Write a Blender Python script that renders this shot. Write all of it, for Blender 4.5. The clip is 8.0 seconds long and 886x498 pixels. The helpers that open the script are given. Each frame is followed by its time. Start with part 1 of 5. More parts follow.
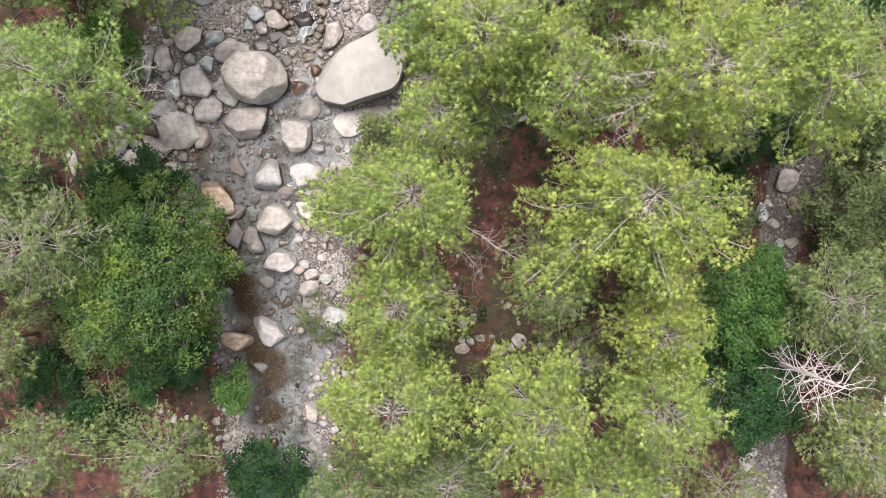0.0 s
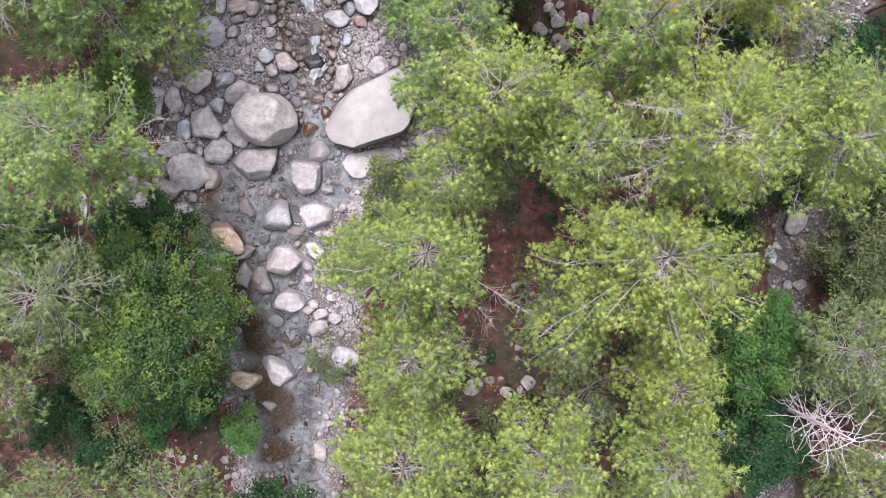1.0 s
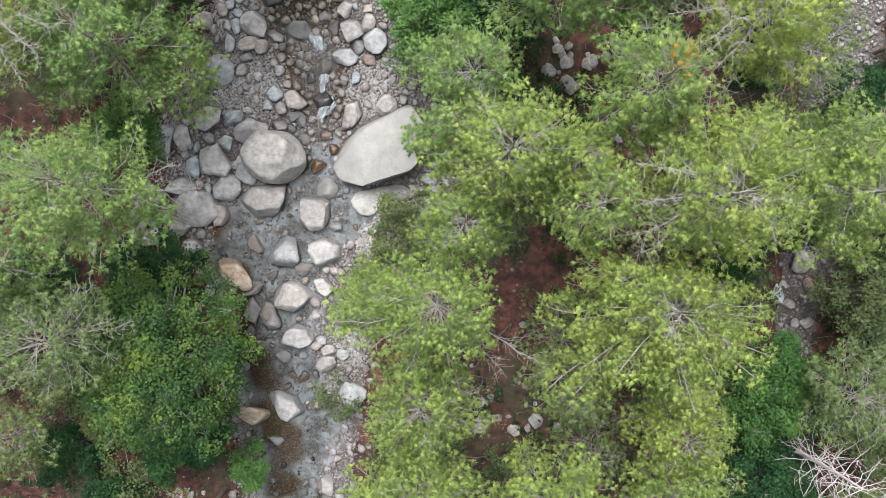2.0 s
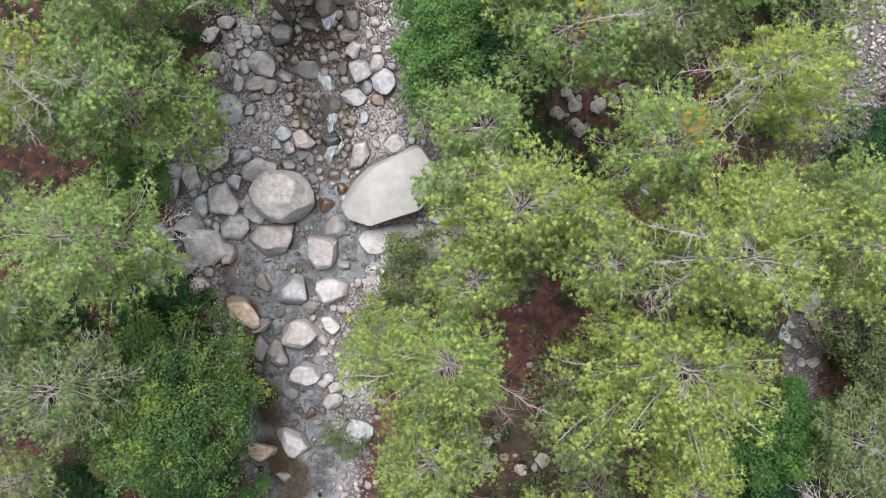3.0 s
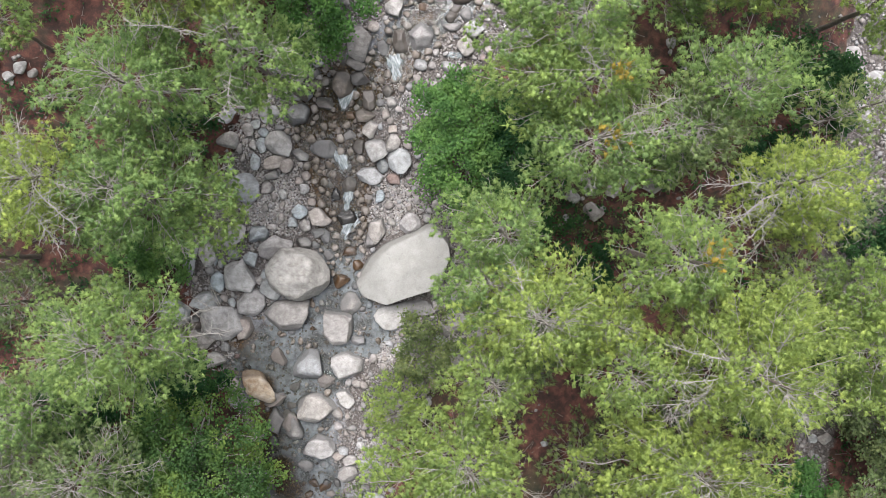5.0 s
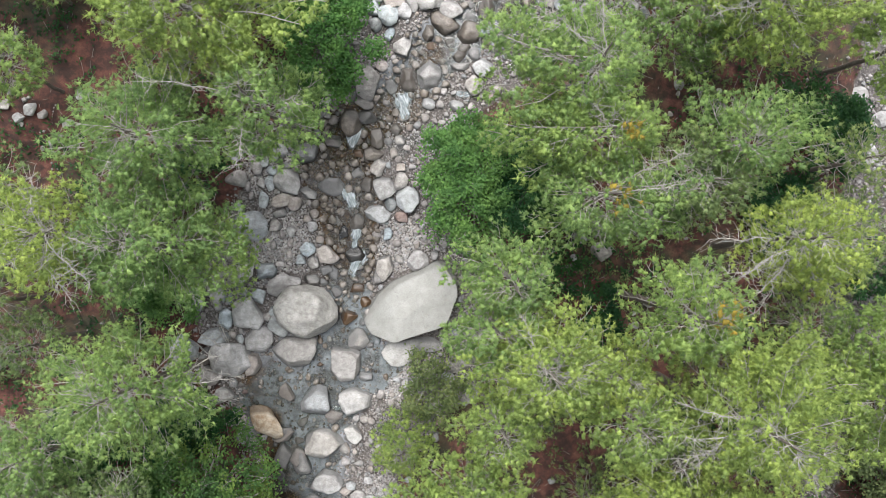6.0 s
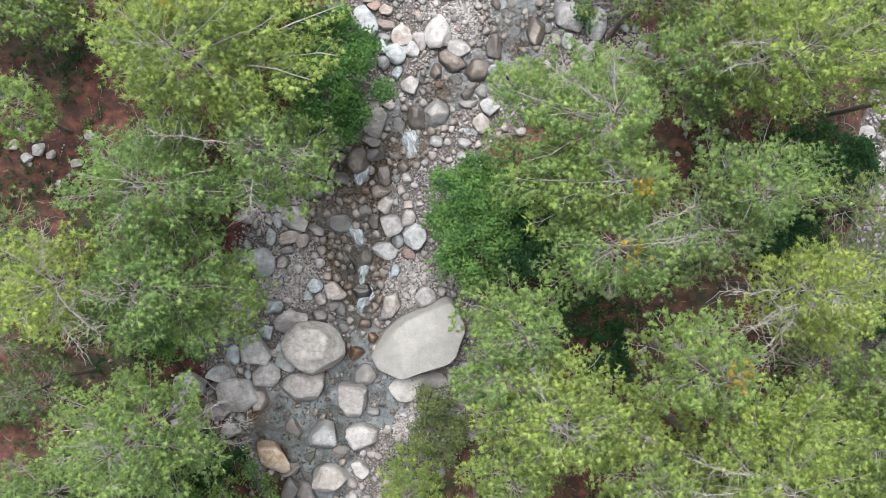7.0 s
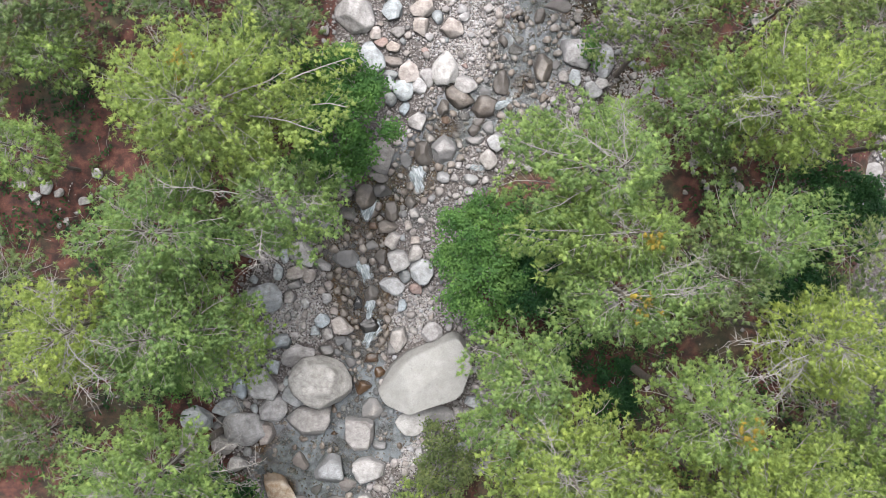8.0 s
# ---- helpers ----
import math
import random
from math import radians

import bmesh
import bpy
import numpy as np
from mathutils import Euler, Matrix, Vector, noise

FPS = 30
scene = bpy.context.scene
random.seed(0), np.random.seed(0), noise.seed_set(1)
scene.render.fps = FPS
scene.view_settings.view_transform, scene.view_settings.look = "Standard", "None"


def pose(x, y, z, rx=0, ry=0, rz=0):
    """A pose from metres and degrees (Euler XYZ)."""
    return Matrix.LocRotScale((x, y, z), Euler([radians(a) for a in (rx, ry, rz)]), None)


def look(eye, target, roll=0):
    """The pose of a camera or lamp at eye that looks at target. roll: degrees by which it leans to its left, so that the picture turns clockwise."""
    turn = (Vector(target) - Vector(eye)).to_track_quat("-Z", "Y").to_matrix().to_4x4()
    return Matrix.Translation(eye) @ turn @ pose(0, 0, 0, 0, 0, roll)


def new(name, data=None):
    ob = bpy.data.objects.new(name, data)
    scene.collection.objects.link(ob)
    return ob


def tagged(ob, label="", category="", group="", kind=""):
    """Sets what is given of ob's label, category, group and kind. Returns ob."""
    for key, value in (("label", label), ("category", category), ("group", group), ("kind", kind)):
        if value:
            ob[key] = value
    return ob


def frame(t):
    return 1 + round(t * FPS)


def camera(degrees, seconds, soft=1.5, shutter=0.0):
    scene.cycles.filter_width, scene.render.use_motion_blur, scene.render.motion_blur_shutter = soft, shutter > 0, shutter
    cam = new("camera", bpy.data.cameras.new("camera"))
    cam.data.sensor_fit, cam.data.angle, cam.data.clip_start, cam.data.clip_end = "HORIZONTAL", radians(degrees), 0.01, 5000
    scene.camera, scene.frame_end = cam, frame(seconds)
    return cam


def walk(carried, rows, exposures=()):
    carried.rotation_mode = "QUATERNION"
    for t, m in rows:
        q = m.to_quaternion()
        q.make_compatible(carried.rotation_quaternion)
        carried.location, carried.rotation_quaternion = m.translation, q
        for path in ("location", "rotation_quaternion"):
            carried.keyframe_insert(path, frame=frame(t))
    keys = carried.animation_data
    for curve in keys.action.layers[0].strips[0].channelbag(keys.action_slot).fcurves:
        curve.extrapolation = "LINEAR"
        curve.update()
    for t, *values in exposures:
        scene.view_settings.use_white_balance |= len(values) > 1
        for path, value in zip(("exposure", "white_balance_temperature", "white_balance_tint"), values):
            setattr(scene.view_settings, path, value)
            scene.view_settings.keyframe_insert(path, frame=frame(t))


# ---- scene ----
cam = camera(62.0, 8.0, soft=0.8)
METRES, EYE, TILT, LEAN, TURN = 15.0, 36.0, -90.0, 0.0, 0.0
ROWS = [
    (0.0, 0.0, 0.0, 0.0, 0.0, 0.0, -0.0),
    (0.5, -0.0155, -0.0028, 0.0649, -0.02, 0.03, -0.06),
    (1.0, -0.0315, -0.0057, 0.1284, -0.05, 0.06, -0.13),
    (1.5, -0.0449, -0.0081, 0.1872, -0.06, 0.05, -0.19),
    (3.0, -0.0834, -0.0158, 0.376, -0.09, -0.06, -0.42),
    (3.5, -0.0955, -0.019, 0.4354, -0.1, -0.07, -0.49),
    (4.0, -0.1087, -0.022, 0.4959, -0.12, -0.1, -0.53),
    (4.5, -0.1225, -0.0256, 0.5623, -0.15, -0.14, -0.56),
    (6.0, -0.1602, -0.036, 0.7479, -0.13, -0.29, -0.67),
    (6.5, -0.173, -0.0387, 0.8104, -0.14, -0.33, -0.68),
    (7.0, -0.1844, -0.0393, 0.8665, -0.13, -0.38, -0.7),
    (7.5, -0.1967, -0.0392, 0.9254, -0.13, -0.41, -0.7),
    (8.0, -0.205, -0.0399, 0.9776, -0.07, -0.4, -0.73),
]
walk(cam, [(t, pose(0, 0, EYE, TILT, LEAN, TURN) @ pose(METRES * x, METRES * y, METRES * z, 90 + pitch, roll, yaw)) for t, x, y, z, yaw, pitch, roll in ROWS], [(0.0, 1.92, 6900, 18), (0.5, 1.92, 6450, 24), (1.0, 1.87, 6250, 27), (1.5, 1.70, 6300, 12), (3.0, 1.68, 6350, 16), (3.5, 1.76, 6350, 23), (4.0, 1.65, 6400, 16), (4.5, 1.62, 6400, 15), (6.0, 1.60, 6350, 10), (8.0, 1.57, 6350, 13)])

# ---- light: a bright overcast sky over the gorge ----
world = bpy.data.worlds.new("overcast_sky")
scene.world = world
world.use_nodes = True
wn, wl = world.node_tree.nodes, world.node_tree.links
sky = wn.new("ShaderNodeTexSky")
sky.sky_type = "NISHITA"
sky.sun_disc = False
sky.sun_elevation, sky.sun_rotation = radians(65), radians(-15)
sky.air_density, sky.dust_density, sky.ozone_density = 1.0, 5.0, 0.6
soft_sky = wn.new("ShaderNodeHueSaturation")
soft_sky.inputs["Saturation"].default_value = 0.35
wl.new(sky.outputs[0], soft_sky.inputs["Color"])
wl.new(soft_sky.outputs[0], wn["Background"].inputs[0])
wn["Background"].inputs[1].default_value = 0.15

sun_data = bpy.data.lights.new("sun", "SUN")
sun_data.energy, sun_data.angle, sun_data.color = 1.0, radians(40), (1.0, 0.985, 0.96)
sun = new("sun", sun_data)
sun.matrix_world = look((-7, 33, 60), (0, 6, 0))


# ---- materials ----
def material(name):
    m = bpy.data.materials.new(name)
    m.use_nodes = True
    m.node_tree.nodes["Principled BSDF"].inputs["Roughness"].default_value = 0.85
    return m, m.node_tree.nodes, m.node_tree.links, m.node_tree.nodes["Principled BSDF"]


def noise_node(n, l, scale, detail=6.0, rough=0.6, vector=None):
    t = n.new("ShaderNodeTexNoise")
    t.inputs["Scale"].default_value, t.inputs["Detail"].default_value, t.inputs["Roughness"].default_value = scale, detail, rough
    if vector is not None:
        l.new(vector, t.inputs["Vector"])
    return t.outputs["Fac"]


def ramp(n, l, fac, stops):
    r = n.new("ShaderNodeValToRGB")
    while len(r.color_ramp.elements) < len(stops):
        r.color_ramp.elements.new(0.5)
    for e, (p, c) in zip(r.color_ramp.elements, stops):
        e.position, e.color = p, (*c, 1) if len(c) == 3 else c
    l.new(fac, r.inputs[0])
    return r.outputs[0]


def blend(n, l, fac, a, b, how="MIX"):
    m = n.new("ShaderNodeMix")
    m.data_type, m.blend_type = "RGBA", how
    for socket, value in ((m.inputs[0], fac), (m.inputs[6], a), (m.inputs[7], b)):
        if isinstance(value, (int, float)):
            socket.default_value = value
        elif isinstance(value, tuple):
            socket.default_value = (*value, 1)
        else:
            l.new(value, socket)
    return m.outputs[2]


def grey(v):
    return (v, v, v)


def bump(n, l, p, height, strength, distance=0.02):
    b = n.new("ShaderNodeBump")
    b.inputs["Strength"].default_value, b.inputs["Distance"].default_value = strength, distance
    l.new(height, b.inputs["Height"])
    l.new(b.outputs[0], p.inputs["Normal"])


def place(n):
    return n.new("ShaderNodeTexCoord").outputs["Object"]


def object_random(n):
    return n.new("ShaderNodeObjectInfo").outputs["Random"]


def island_random(n):
    return n.new("ShaderNodeNewGeometry").outputs["Random Per Island"]


def stone_material(name, dark, mid, light, rough=0.8, lichen=0.0, spots=(0.62, 0.60, 0.55), per_island=False, streaks=0.45, mottle=0.55):
    """Weathered river stone: mottled at two scales, veined, each stone a little different."""
    m, n, l, p = material(name)
    at = n.new("ShaderNodeNewGeometry").outputs["Position"] if per_island else place(n)
    broad = noise_node(n, l, 1.9, 6, 0.68, at)
    fine = noise_node(n, l, 24, 8, 0.75, at)
    col = ramp(n, l, broad, [(0.34, dark), (0.5, mid), (0.66, light)])
    col = blend(n, l, 0.4, col, ramp(n, l, fine, [(0.34, grey(0.22)), (0.66, grey(0.78))]), "OVERLAY")
    col = blend(n, l, mottle, col, ramp(n, l, noise_node(n, l, 4.5, 5, 0.65, at), [(0.34, (0.62, 0.58, 0.54)), (0.5, (0.97, 0.97, 0.97)), (0.66, (1.16, 1.17, 1.17))]), "MULTIPLY")
    if not per_island:
        # faint bedding streaks and dark pits
        squeeze = n.new("ShaderNodeMapping")
        squeeze.inputs["Scale"].default_value = (1.2, 5.0, 9.0)
        squeeze.inputs["Rotation"].default_value = (0.4, 0.3, 0.7)
        l.new(at, squeeze.inputs["Vector"])
        streak = noise_node(n, l, 1.4, 6, 0.65, squeeze.outputs[0])
        col = blend(n, l, ramp(n, l, streak, [(0.38, grey(streaks)), (0.45, grey(0))]), col, tuple(c * 0.62 for c in dark))
        col = blend(n, l, ramp(n, l, noise_node(n, l, 6, 4, 0.6, at), [(0.63, grey(0)), (0.69, grey(0.55))]), col, tuple(c * 0.5 for c in dark))
    rnd = island_random(n) if per_island else object_random(n)
    col = blend(n, l, 0.8, col, ramp(n, l, rnd, [(0, (0.62, 0.58, 0.55)), (0.2, (0.95, 0.88, 0.80)), (0.4, (0.88, 0.94, 0.98)), (0.6, (1.08, 1.05, 1.0)), (0.8, (0.80, 0.76, 0.73)), (1, (1.20, 1.20, 1.20))]), "MULTIPLY")
    if lichen:
        patches = noise_node(n, l, 3.2, 8, 0.75, at)
        col = blend(n, l, ramp(n, l, patches, [(0.56, grey(0)), (0.64, grey(lichen))]), col, spots)
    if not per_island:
        # the stream's damp band round the foot of its stones, with contact shade painted in
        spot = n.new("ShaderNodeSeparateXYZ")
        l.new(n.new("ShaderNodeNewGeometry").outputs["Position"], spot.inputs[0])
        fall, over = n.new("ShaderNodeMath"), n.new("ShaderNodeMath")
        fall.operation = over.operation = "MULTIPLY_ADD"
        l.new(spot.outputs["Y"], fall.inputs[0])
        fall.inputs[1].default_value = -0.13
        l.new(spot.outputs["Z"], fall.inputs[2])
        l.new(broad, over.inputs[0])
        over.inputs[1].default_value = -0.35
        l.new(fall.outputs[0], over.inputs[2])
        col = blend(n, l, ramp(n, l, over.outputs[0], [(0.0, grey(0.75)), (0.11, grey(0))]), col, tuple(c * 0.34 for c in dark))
    l.new(col, p.inputs["Base Color"])
    p.inputs["Roughness"].default_value = rough
    bump(n, l, p, fine, 0.35, 0.04)
    return m


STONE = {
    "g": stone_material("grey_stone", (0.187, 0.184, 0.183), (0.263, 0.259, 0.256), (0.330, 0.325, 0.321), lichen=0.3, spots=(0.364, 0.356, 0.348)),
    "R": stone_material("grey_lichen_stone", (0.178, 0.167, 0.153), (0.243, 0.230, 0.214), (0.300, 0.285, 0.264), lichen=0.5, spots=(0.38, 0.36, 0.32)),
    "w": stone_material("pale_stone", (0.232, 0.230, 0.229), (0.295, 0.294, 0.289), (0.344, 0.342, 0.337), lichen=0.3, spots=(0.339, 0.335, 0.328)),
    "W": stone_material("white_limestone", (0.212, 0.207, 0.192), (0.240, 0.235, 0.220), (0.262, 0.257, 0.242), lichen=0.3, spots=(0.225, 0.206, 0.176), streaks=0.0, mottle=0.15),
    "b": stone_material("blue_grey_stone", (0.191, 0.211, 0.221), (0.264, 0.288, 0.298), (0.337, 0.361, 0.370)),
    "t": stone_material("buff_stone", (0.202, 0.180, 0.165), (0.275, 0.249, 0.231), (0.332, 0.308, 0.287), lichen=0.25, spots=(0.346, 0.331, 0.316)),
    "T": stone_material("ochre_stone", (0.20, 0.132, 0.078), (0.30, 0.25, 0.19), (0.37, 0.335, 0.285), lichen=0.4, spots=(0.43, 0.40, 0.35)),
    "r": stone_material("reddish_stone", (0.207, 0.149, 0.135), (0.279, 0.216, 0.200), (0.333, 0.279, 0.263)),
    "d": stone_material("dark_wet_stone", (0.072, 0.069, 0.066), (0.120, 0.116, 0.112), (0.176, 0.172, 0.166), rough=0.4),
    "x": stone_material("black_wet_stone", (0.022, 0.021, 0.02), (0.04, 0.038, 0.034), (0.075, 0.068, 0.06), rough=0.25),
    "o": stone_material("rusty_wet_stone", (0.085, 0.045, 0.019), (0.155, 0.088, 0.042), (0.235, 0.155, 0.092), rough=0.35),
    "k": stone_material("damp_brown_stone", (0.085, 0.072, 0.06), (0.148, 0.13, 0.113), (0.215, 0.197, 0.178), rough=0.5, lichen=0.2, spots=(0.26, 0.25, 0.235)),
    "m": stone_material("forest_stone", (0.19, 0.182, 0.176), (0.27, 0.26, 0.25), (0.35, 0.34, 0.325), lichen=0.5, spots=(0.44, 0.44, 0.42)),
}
STONE["f"] = STONE["w"]
PEBBLE = stone_material("pebbles", (0.173, 0.164, 0.160), (0.237, 0.227, 0.223), (0.307, 0.298, 0.295), per_island=True)
PEBBLE_FINE = stone_material("fine_pinkish_gravel", (0.186, 0.174, 0.169), (0.248, 0.235, 0.230), (0.311, 0.295, 0.292), per_island=True)
PEBBLE_WHITE = stone_material("white_pebbles", (0.252, 0.239, 0.233), (0.322, 0.310, 0.304), (0.392, 0.380, 0.376), per_island=True)
PEBBLE_DAMP = stone_material("damp_cobbles", (0.075, 0.062, 0.05), (0.14, 0.124, 0.108), (0.23, 0.215, 0.198), rough=0.45, per_island=True)
PEBBLE_WET = stone_material("wet_pebbles", (0.055, 0.04, 0.027), (0.13, 0.11, 0.09), (0.25, 0.24, 0.228), rough=0.45, per_island=True)


def foliage_material(name, deep, mid, tip, glow, patch_scale=0.9):
    """Leaves or needles: varied from piece to piece and in drifts through the crown, a little light passing through."""
    m, n, l, p = material(name)
    at = n.new("ShaderNodeNewGeometry").outputs["Position"]
    drift = noise_node(n, l, patch_scale, 4, 0.6, at)
    col = ramp(n, l, drift, [(0.3, deep), (0.5, mid), (0.7, tip)])
    col = blend(n, l, 0.35, col, ramp(n, l, island_random(n), [(0, (0.6, 0.65, 0.6)), (0.5, (1, 1, 1)), (1, (1.35, 1.25, 1.1))]), "MULTIPLY")
    col = blend(n, l, 1.0, col, ramp(n, l, noise_node(n, l, 2.6, 3, 0.6, at), [(0.36, (0.80, 0.83, 0.86)), (0.64, (1.15, 1.13, 1.05))]), "MULTIPLY")
    shoot = n.new("ShaderNodeAttribute")
    shoot.attribute_name = "shoot"
    col = blend(n, l, 1.0, col, ramp(n, l, shoot.outputs["Fac"], [(0, (0.74, 0.77, 0.78)), (0.4, (1.0, 1.0, 1.0)), (1, (1.16, 1.14, 1.06))]), "MULTIPLY")
    col = blend(n, l, 0.6, col, ramp(n, l, object_random(n), [(0, (0.82, 0.88, 0.9)), (0.5, (1, 1, 1)), (1, (1.12, 1.05, 0.85))]), "MULTIPLY")
    grain = noise_node(n, l, 38, 3, 0.7, at)
    col = blend(n, l, 0.7, col, ramp(n, l, grain, [(0.34, (0.62, 0.66, 0.68)), (0.66, (1.3, 1.27, 1.2))]), "MULTIPLY")
    bump(n, l, p, grain, 0.55, 0.035)
    l.new(col, p.inputs["Base Color"])
    p.inputs["Roughness"].default_value = 0.6
    p.inputs["Specular IOR Level"].default_value = 0.2
    t = n.new("ShaderNodeBsdfTranslucent")
    l.new(blend(n, l, 1.0, col, glow, "MULTIPLY"), t.inputs["Color"])
    s = n.new("ShaderNodeMixShader")
    s.inputs[0].default_value = 0.48
    l.new(p.outputs[0], s.inputs[1])
    l.new(t.outputs[0], s.inputs[2])
    l.new(s.outputs[0], n["Material Output"].inputs["Surface"])
    return m


NEEDLES = foliage_material("pine_needles", (0.165, 0.226, 0.080), (0.235, 0.308, 0.098), (0.315, 0.389, 0.121), (1.3, 1.4, 0.95))
NEEDLES_DULL = foliage_material("dull_pine_needles", (0.112, 0.160, 0.075), (0.161, 0.218, 0.097), (0.221, 0.282, 0.121), (1.25, 1.35, 0.95))
NEEDLES_GREEN = foliage_material("grey_green_pine_needles", (0.133, 0.204, 0.083), (0.194, 0.280, 0.104), (0.267, 0.359, 0.131), (1.25, 1.4, 0.95))
WITHERED = foliage_material("withered_needles", (0.22, 0.17, 0.035), (0.30, 0.23, 0.045), (0.36, 0.28, 0.06), (1.2, 1.2, 0.9))
LEAVES_DARK = foliage_material("dark_leaves", (0.016, 0.055, 0.024), (0.03, 0.088, 0.034), (0.055, 0.13, 0.044), (1.3, 1.4, 0.8))
LEAVES_MID = foliage_material("blue_green_leaves", (0.046, 0.115, 0.034), (0.071, 0.161, 0.046), (0.115, 0.218, 0.060), (1.3, 1.4, 0.8))
LEAVES_BRIGHT = foliage_material("bright_leaves", (0.065, 0.146, 0.047), (0.104, 0.208, 0.065), (0.166, 0.280, 0.091), (1.3, 1.4, 0.8))
LEAVES_YELLOW = foliage_material("yellowing_leaves", (0.033, 0.080, 0.035), (0.071, 0.143, 0.047), (0.176, 0.246, 0.061), (1.3, 1.4, 0.8), 0.6)
LEAVES_GREY = foliage_material("grey_green_leaves", (0.083, 0.118, 0.058), (0.131, 0.175, 0.083), (0.200, 0.246, 0.118), (1.2, 1.2, 0.9))


def bark_material(name, dark, light):
    m, n, l, p = material(name)
    at = n.new("ShaderNodeNewGeometry").outputs["Position"]
    f = noise_node(n, l, 9, 6, 0.7, at)
    l.new(ramp(n, l, f, [(0.3, dark), (0.7, light)]), p.inputs["Base Color"])
    bump(n, l, p, f, 0.5, 0.03)
    return m


BARK = bark_material("pine_bark", (0.07, 0.055, 0.045), (0.16, 0.135, 0.115))
LIMB = bark_material("grey_limb_bark", (0.14, 0.128, 0.114), (0.34, 0.322, 0.298))
TWIG = bark_material("pale_twig_bark", (0.17, 0.158, 0.138), (0.35, 0.332, 0.30))
PALE_LIMB = bark_material("pale_bare_limb", (0.20, 0.185, 0.165), (0.36, 0.34, 0.31))
DEADWOOD = bark_material("bleached_wood", (0.30, 0.265, 0.26), (0.45, 0.41, 0.405))


def ground_material():
    m, n, l, p = material("forest_floor_and_stream_bed")
    at = place(n)
    broad, mid, fine = noise_node(n, l, 0.35, 5, 0.6, at), noise_node(n, l, 2.2, 6, 0.65, at), noise_node(n, l, 30, 6, 0.75, at)
    litter = ramp(n, l, mid, [(0.28, (0.005, 0.004, 0.0035)), (0.44, (0.036, 0.0145, 0.010)), (0.56, (0.086, 0.031, 0.021)), (0.68, (0.126, 0.056, 0.039)), (0.8, (0.16, 0.112, 0.088))])
    moss = ramp(n, l, mid, [(0.3, (0.022, 0.03, 0.014)), (0.7, (0.05, 0.058, 0.028))])
    litter = blend(n, l, ramp(n, l, broad, [(0.5, grey(0)), (0.62, grey(0.65))]), litter, moss)
    litter = blend(n, l, 0.85, litter, ramp(n, l, fine, [(0.3, grey(0.15)), (0.7, grey(0.85))]), "OVERLAY")
    grit = n.new("ShaderNodeTexVoronoi")
    grit.inputs["Scale"].default_value = 15
    l.new(at, grit.inputs["Vector"])
    bits = n.new("ShaderNodeSeparateColor")
    l.new(grit.outputs["Color"], bits.inputs[0])
    gravel = ramp(n, l, bits.outputs[0], [(0, (0.04, 0.035, 0.032)), (0.5, (0.085, 0.077, 0.073)), (1, (0.20, 0.19, 0.186))])
    gravel = blend(n, l, 0.6, gravel, ramp(n, l, mid, [(0.3, (0.75, 0.66, 0.58)), (0.7, (1, 1, 1))]), "MULTIPLY")
    gravel = blend(n, l, ramp(n, l, grit.outputs["Distance"], [(0.3, grey(0)), (0.6, grey(0.6))]), gravel, (0.07, 0.06, 0.054))
    wet = ramp(n, l, bits.outputs[1], [(0, (0.036, 0.034, 0.031)), (0.6, (0.066, 0.065, 0.062)), (1, (0.125, 0.126, 0.123))])
    # pale blue-grey patches: the sky's reflection in the water, painted into the bed colour
    blue = ramp(n, l, mid, [(0.3, (0.12, 0.126, 0.136)), (0.5, (0.195, 0.204, 0.216)), (0.7, (0.29, 0.296, 0.304))])
    wet = blend(n, l, ramp(n, l, noise_node(n, l, 0.9, 4, 0.6, at), [(0.40, grey(0)), (0.56, grey(0.9))]), wet, blue)
    rust = ramp(n, l, bits.outputs[1], [(0, (0.022, 0.013, 0.007)), (0.7, (0.05, 0.03, 0.013)), (1, (0.12, 0.072, 0.028))])
    grain = n.new("ShaderNodeMath")
    grain.operation = "MULTIPLY_ADD"
    l.new(mid, grain.inputs[0])
    grain.inputs[1].default_value = 0.9
    grain.inputs[2].default_value = -0.45
    masks = {}
    for key in ("bed", "wet", "silt"):
        a = n.new("ShaderNodeAttribute")
        a.attribute_name = key
        s = n.new("ShaderNodeMath")
        l.new(a.outputs["Fac"], s.inputs[0])
        l.new(grain.outputs[0], s.inputs[1])
        masks[key] = ramp(n, l, s.outputs[0], [(0.2, grey(0)), (0.85, grey(1))] if key == "silt" else [(0.42, grey(0)), (0.58, grey(1))])
    wet = blend(n, l, masks["silt"], wet, rust)
    col = blend(n, l, masks["wet"], blend(n, l, masks["bed"], litter, gravel), wet)
    l.new(col, p.inputs["Base Color"])
    p.inputs["Roughness"].default_value = 0.9
    bump(n, l, p, fine, 0.6, 0.04)
    return m


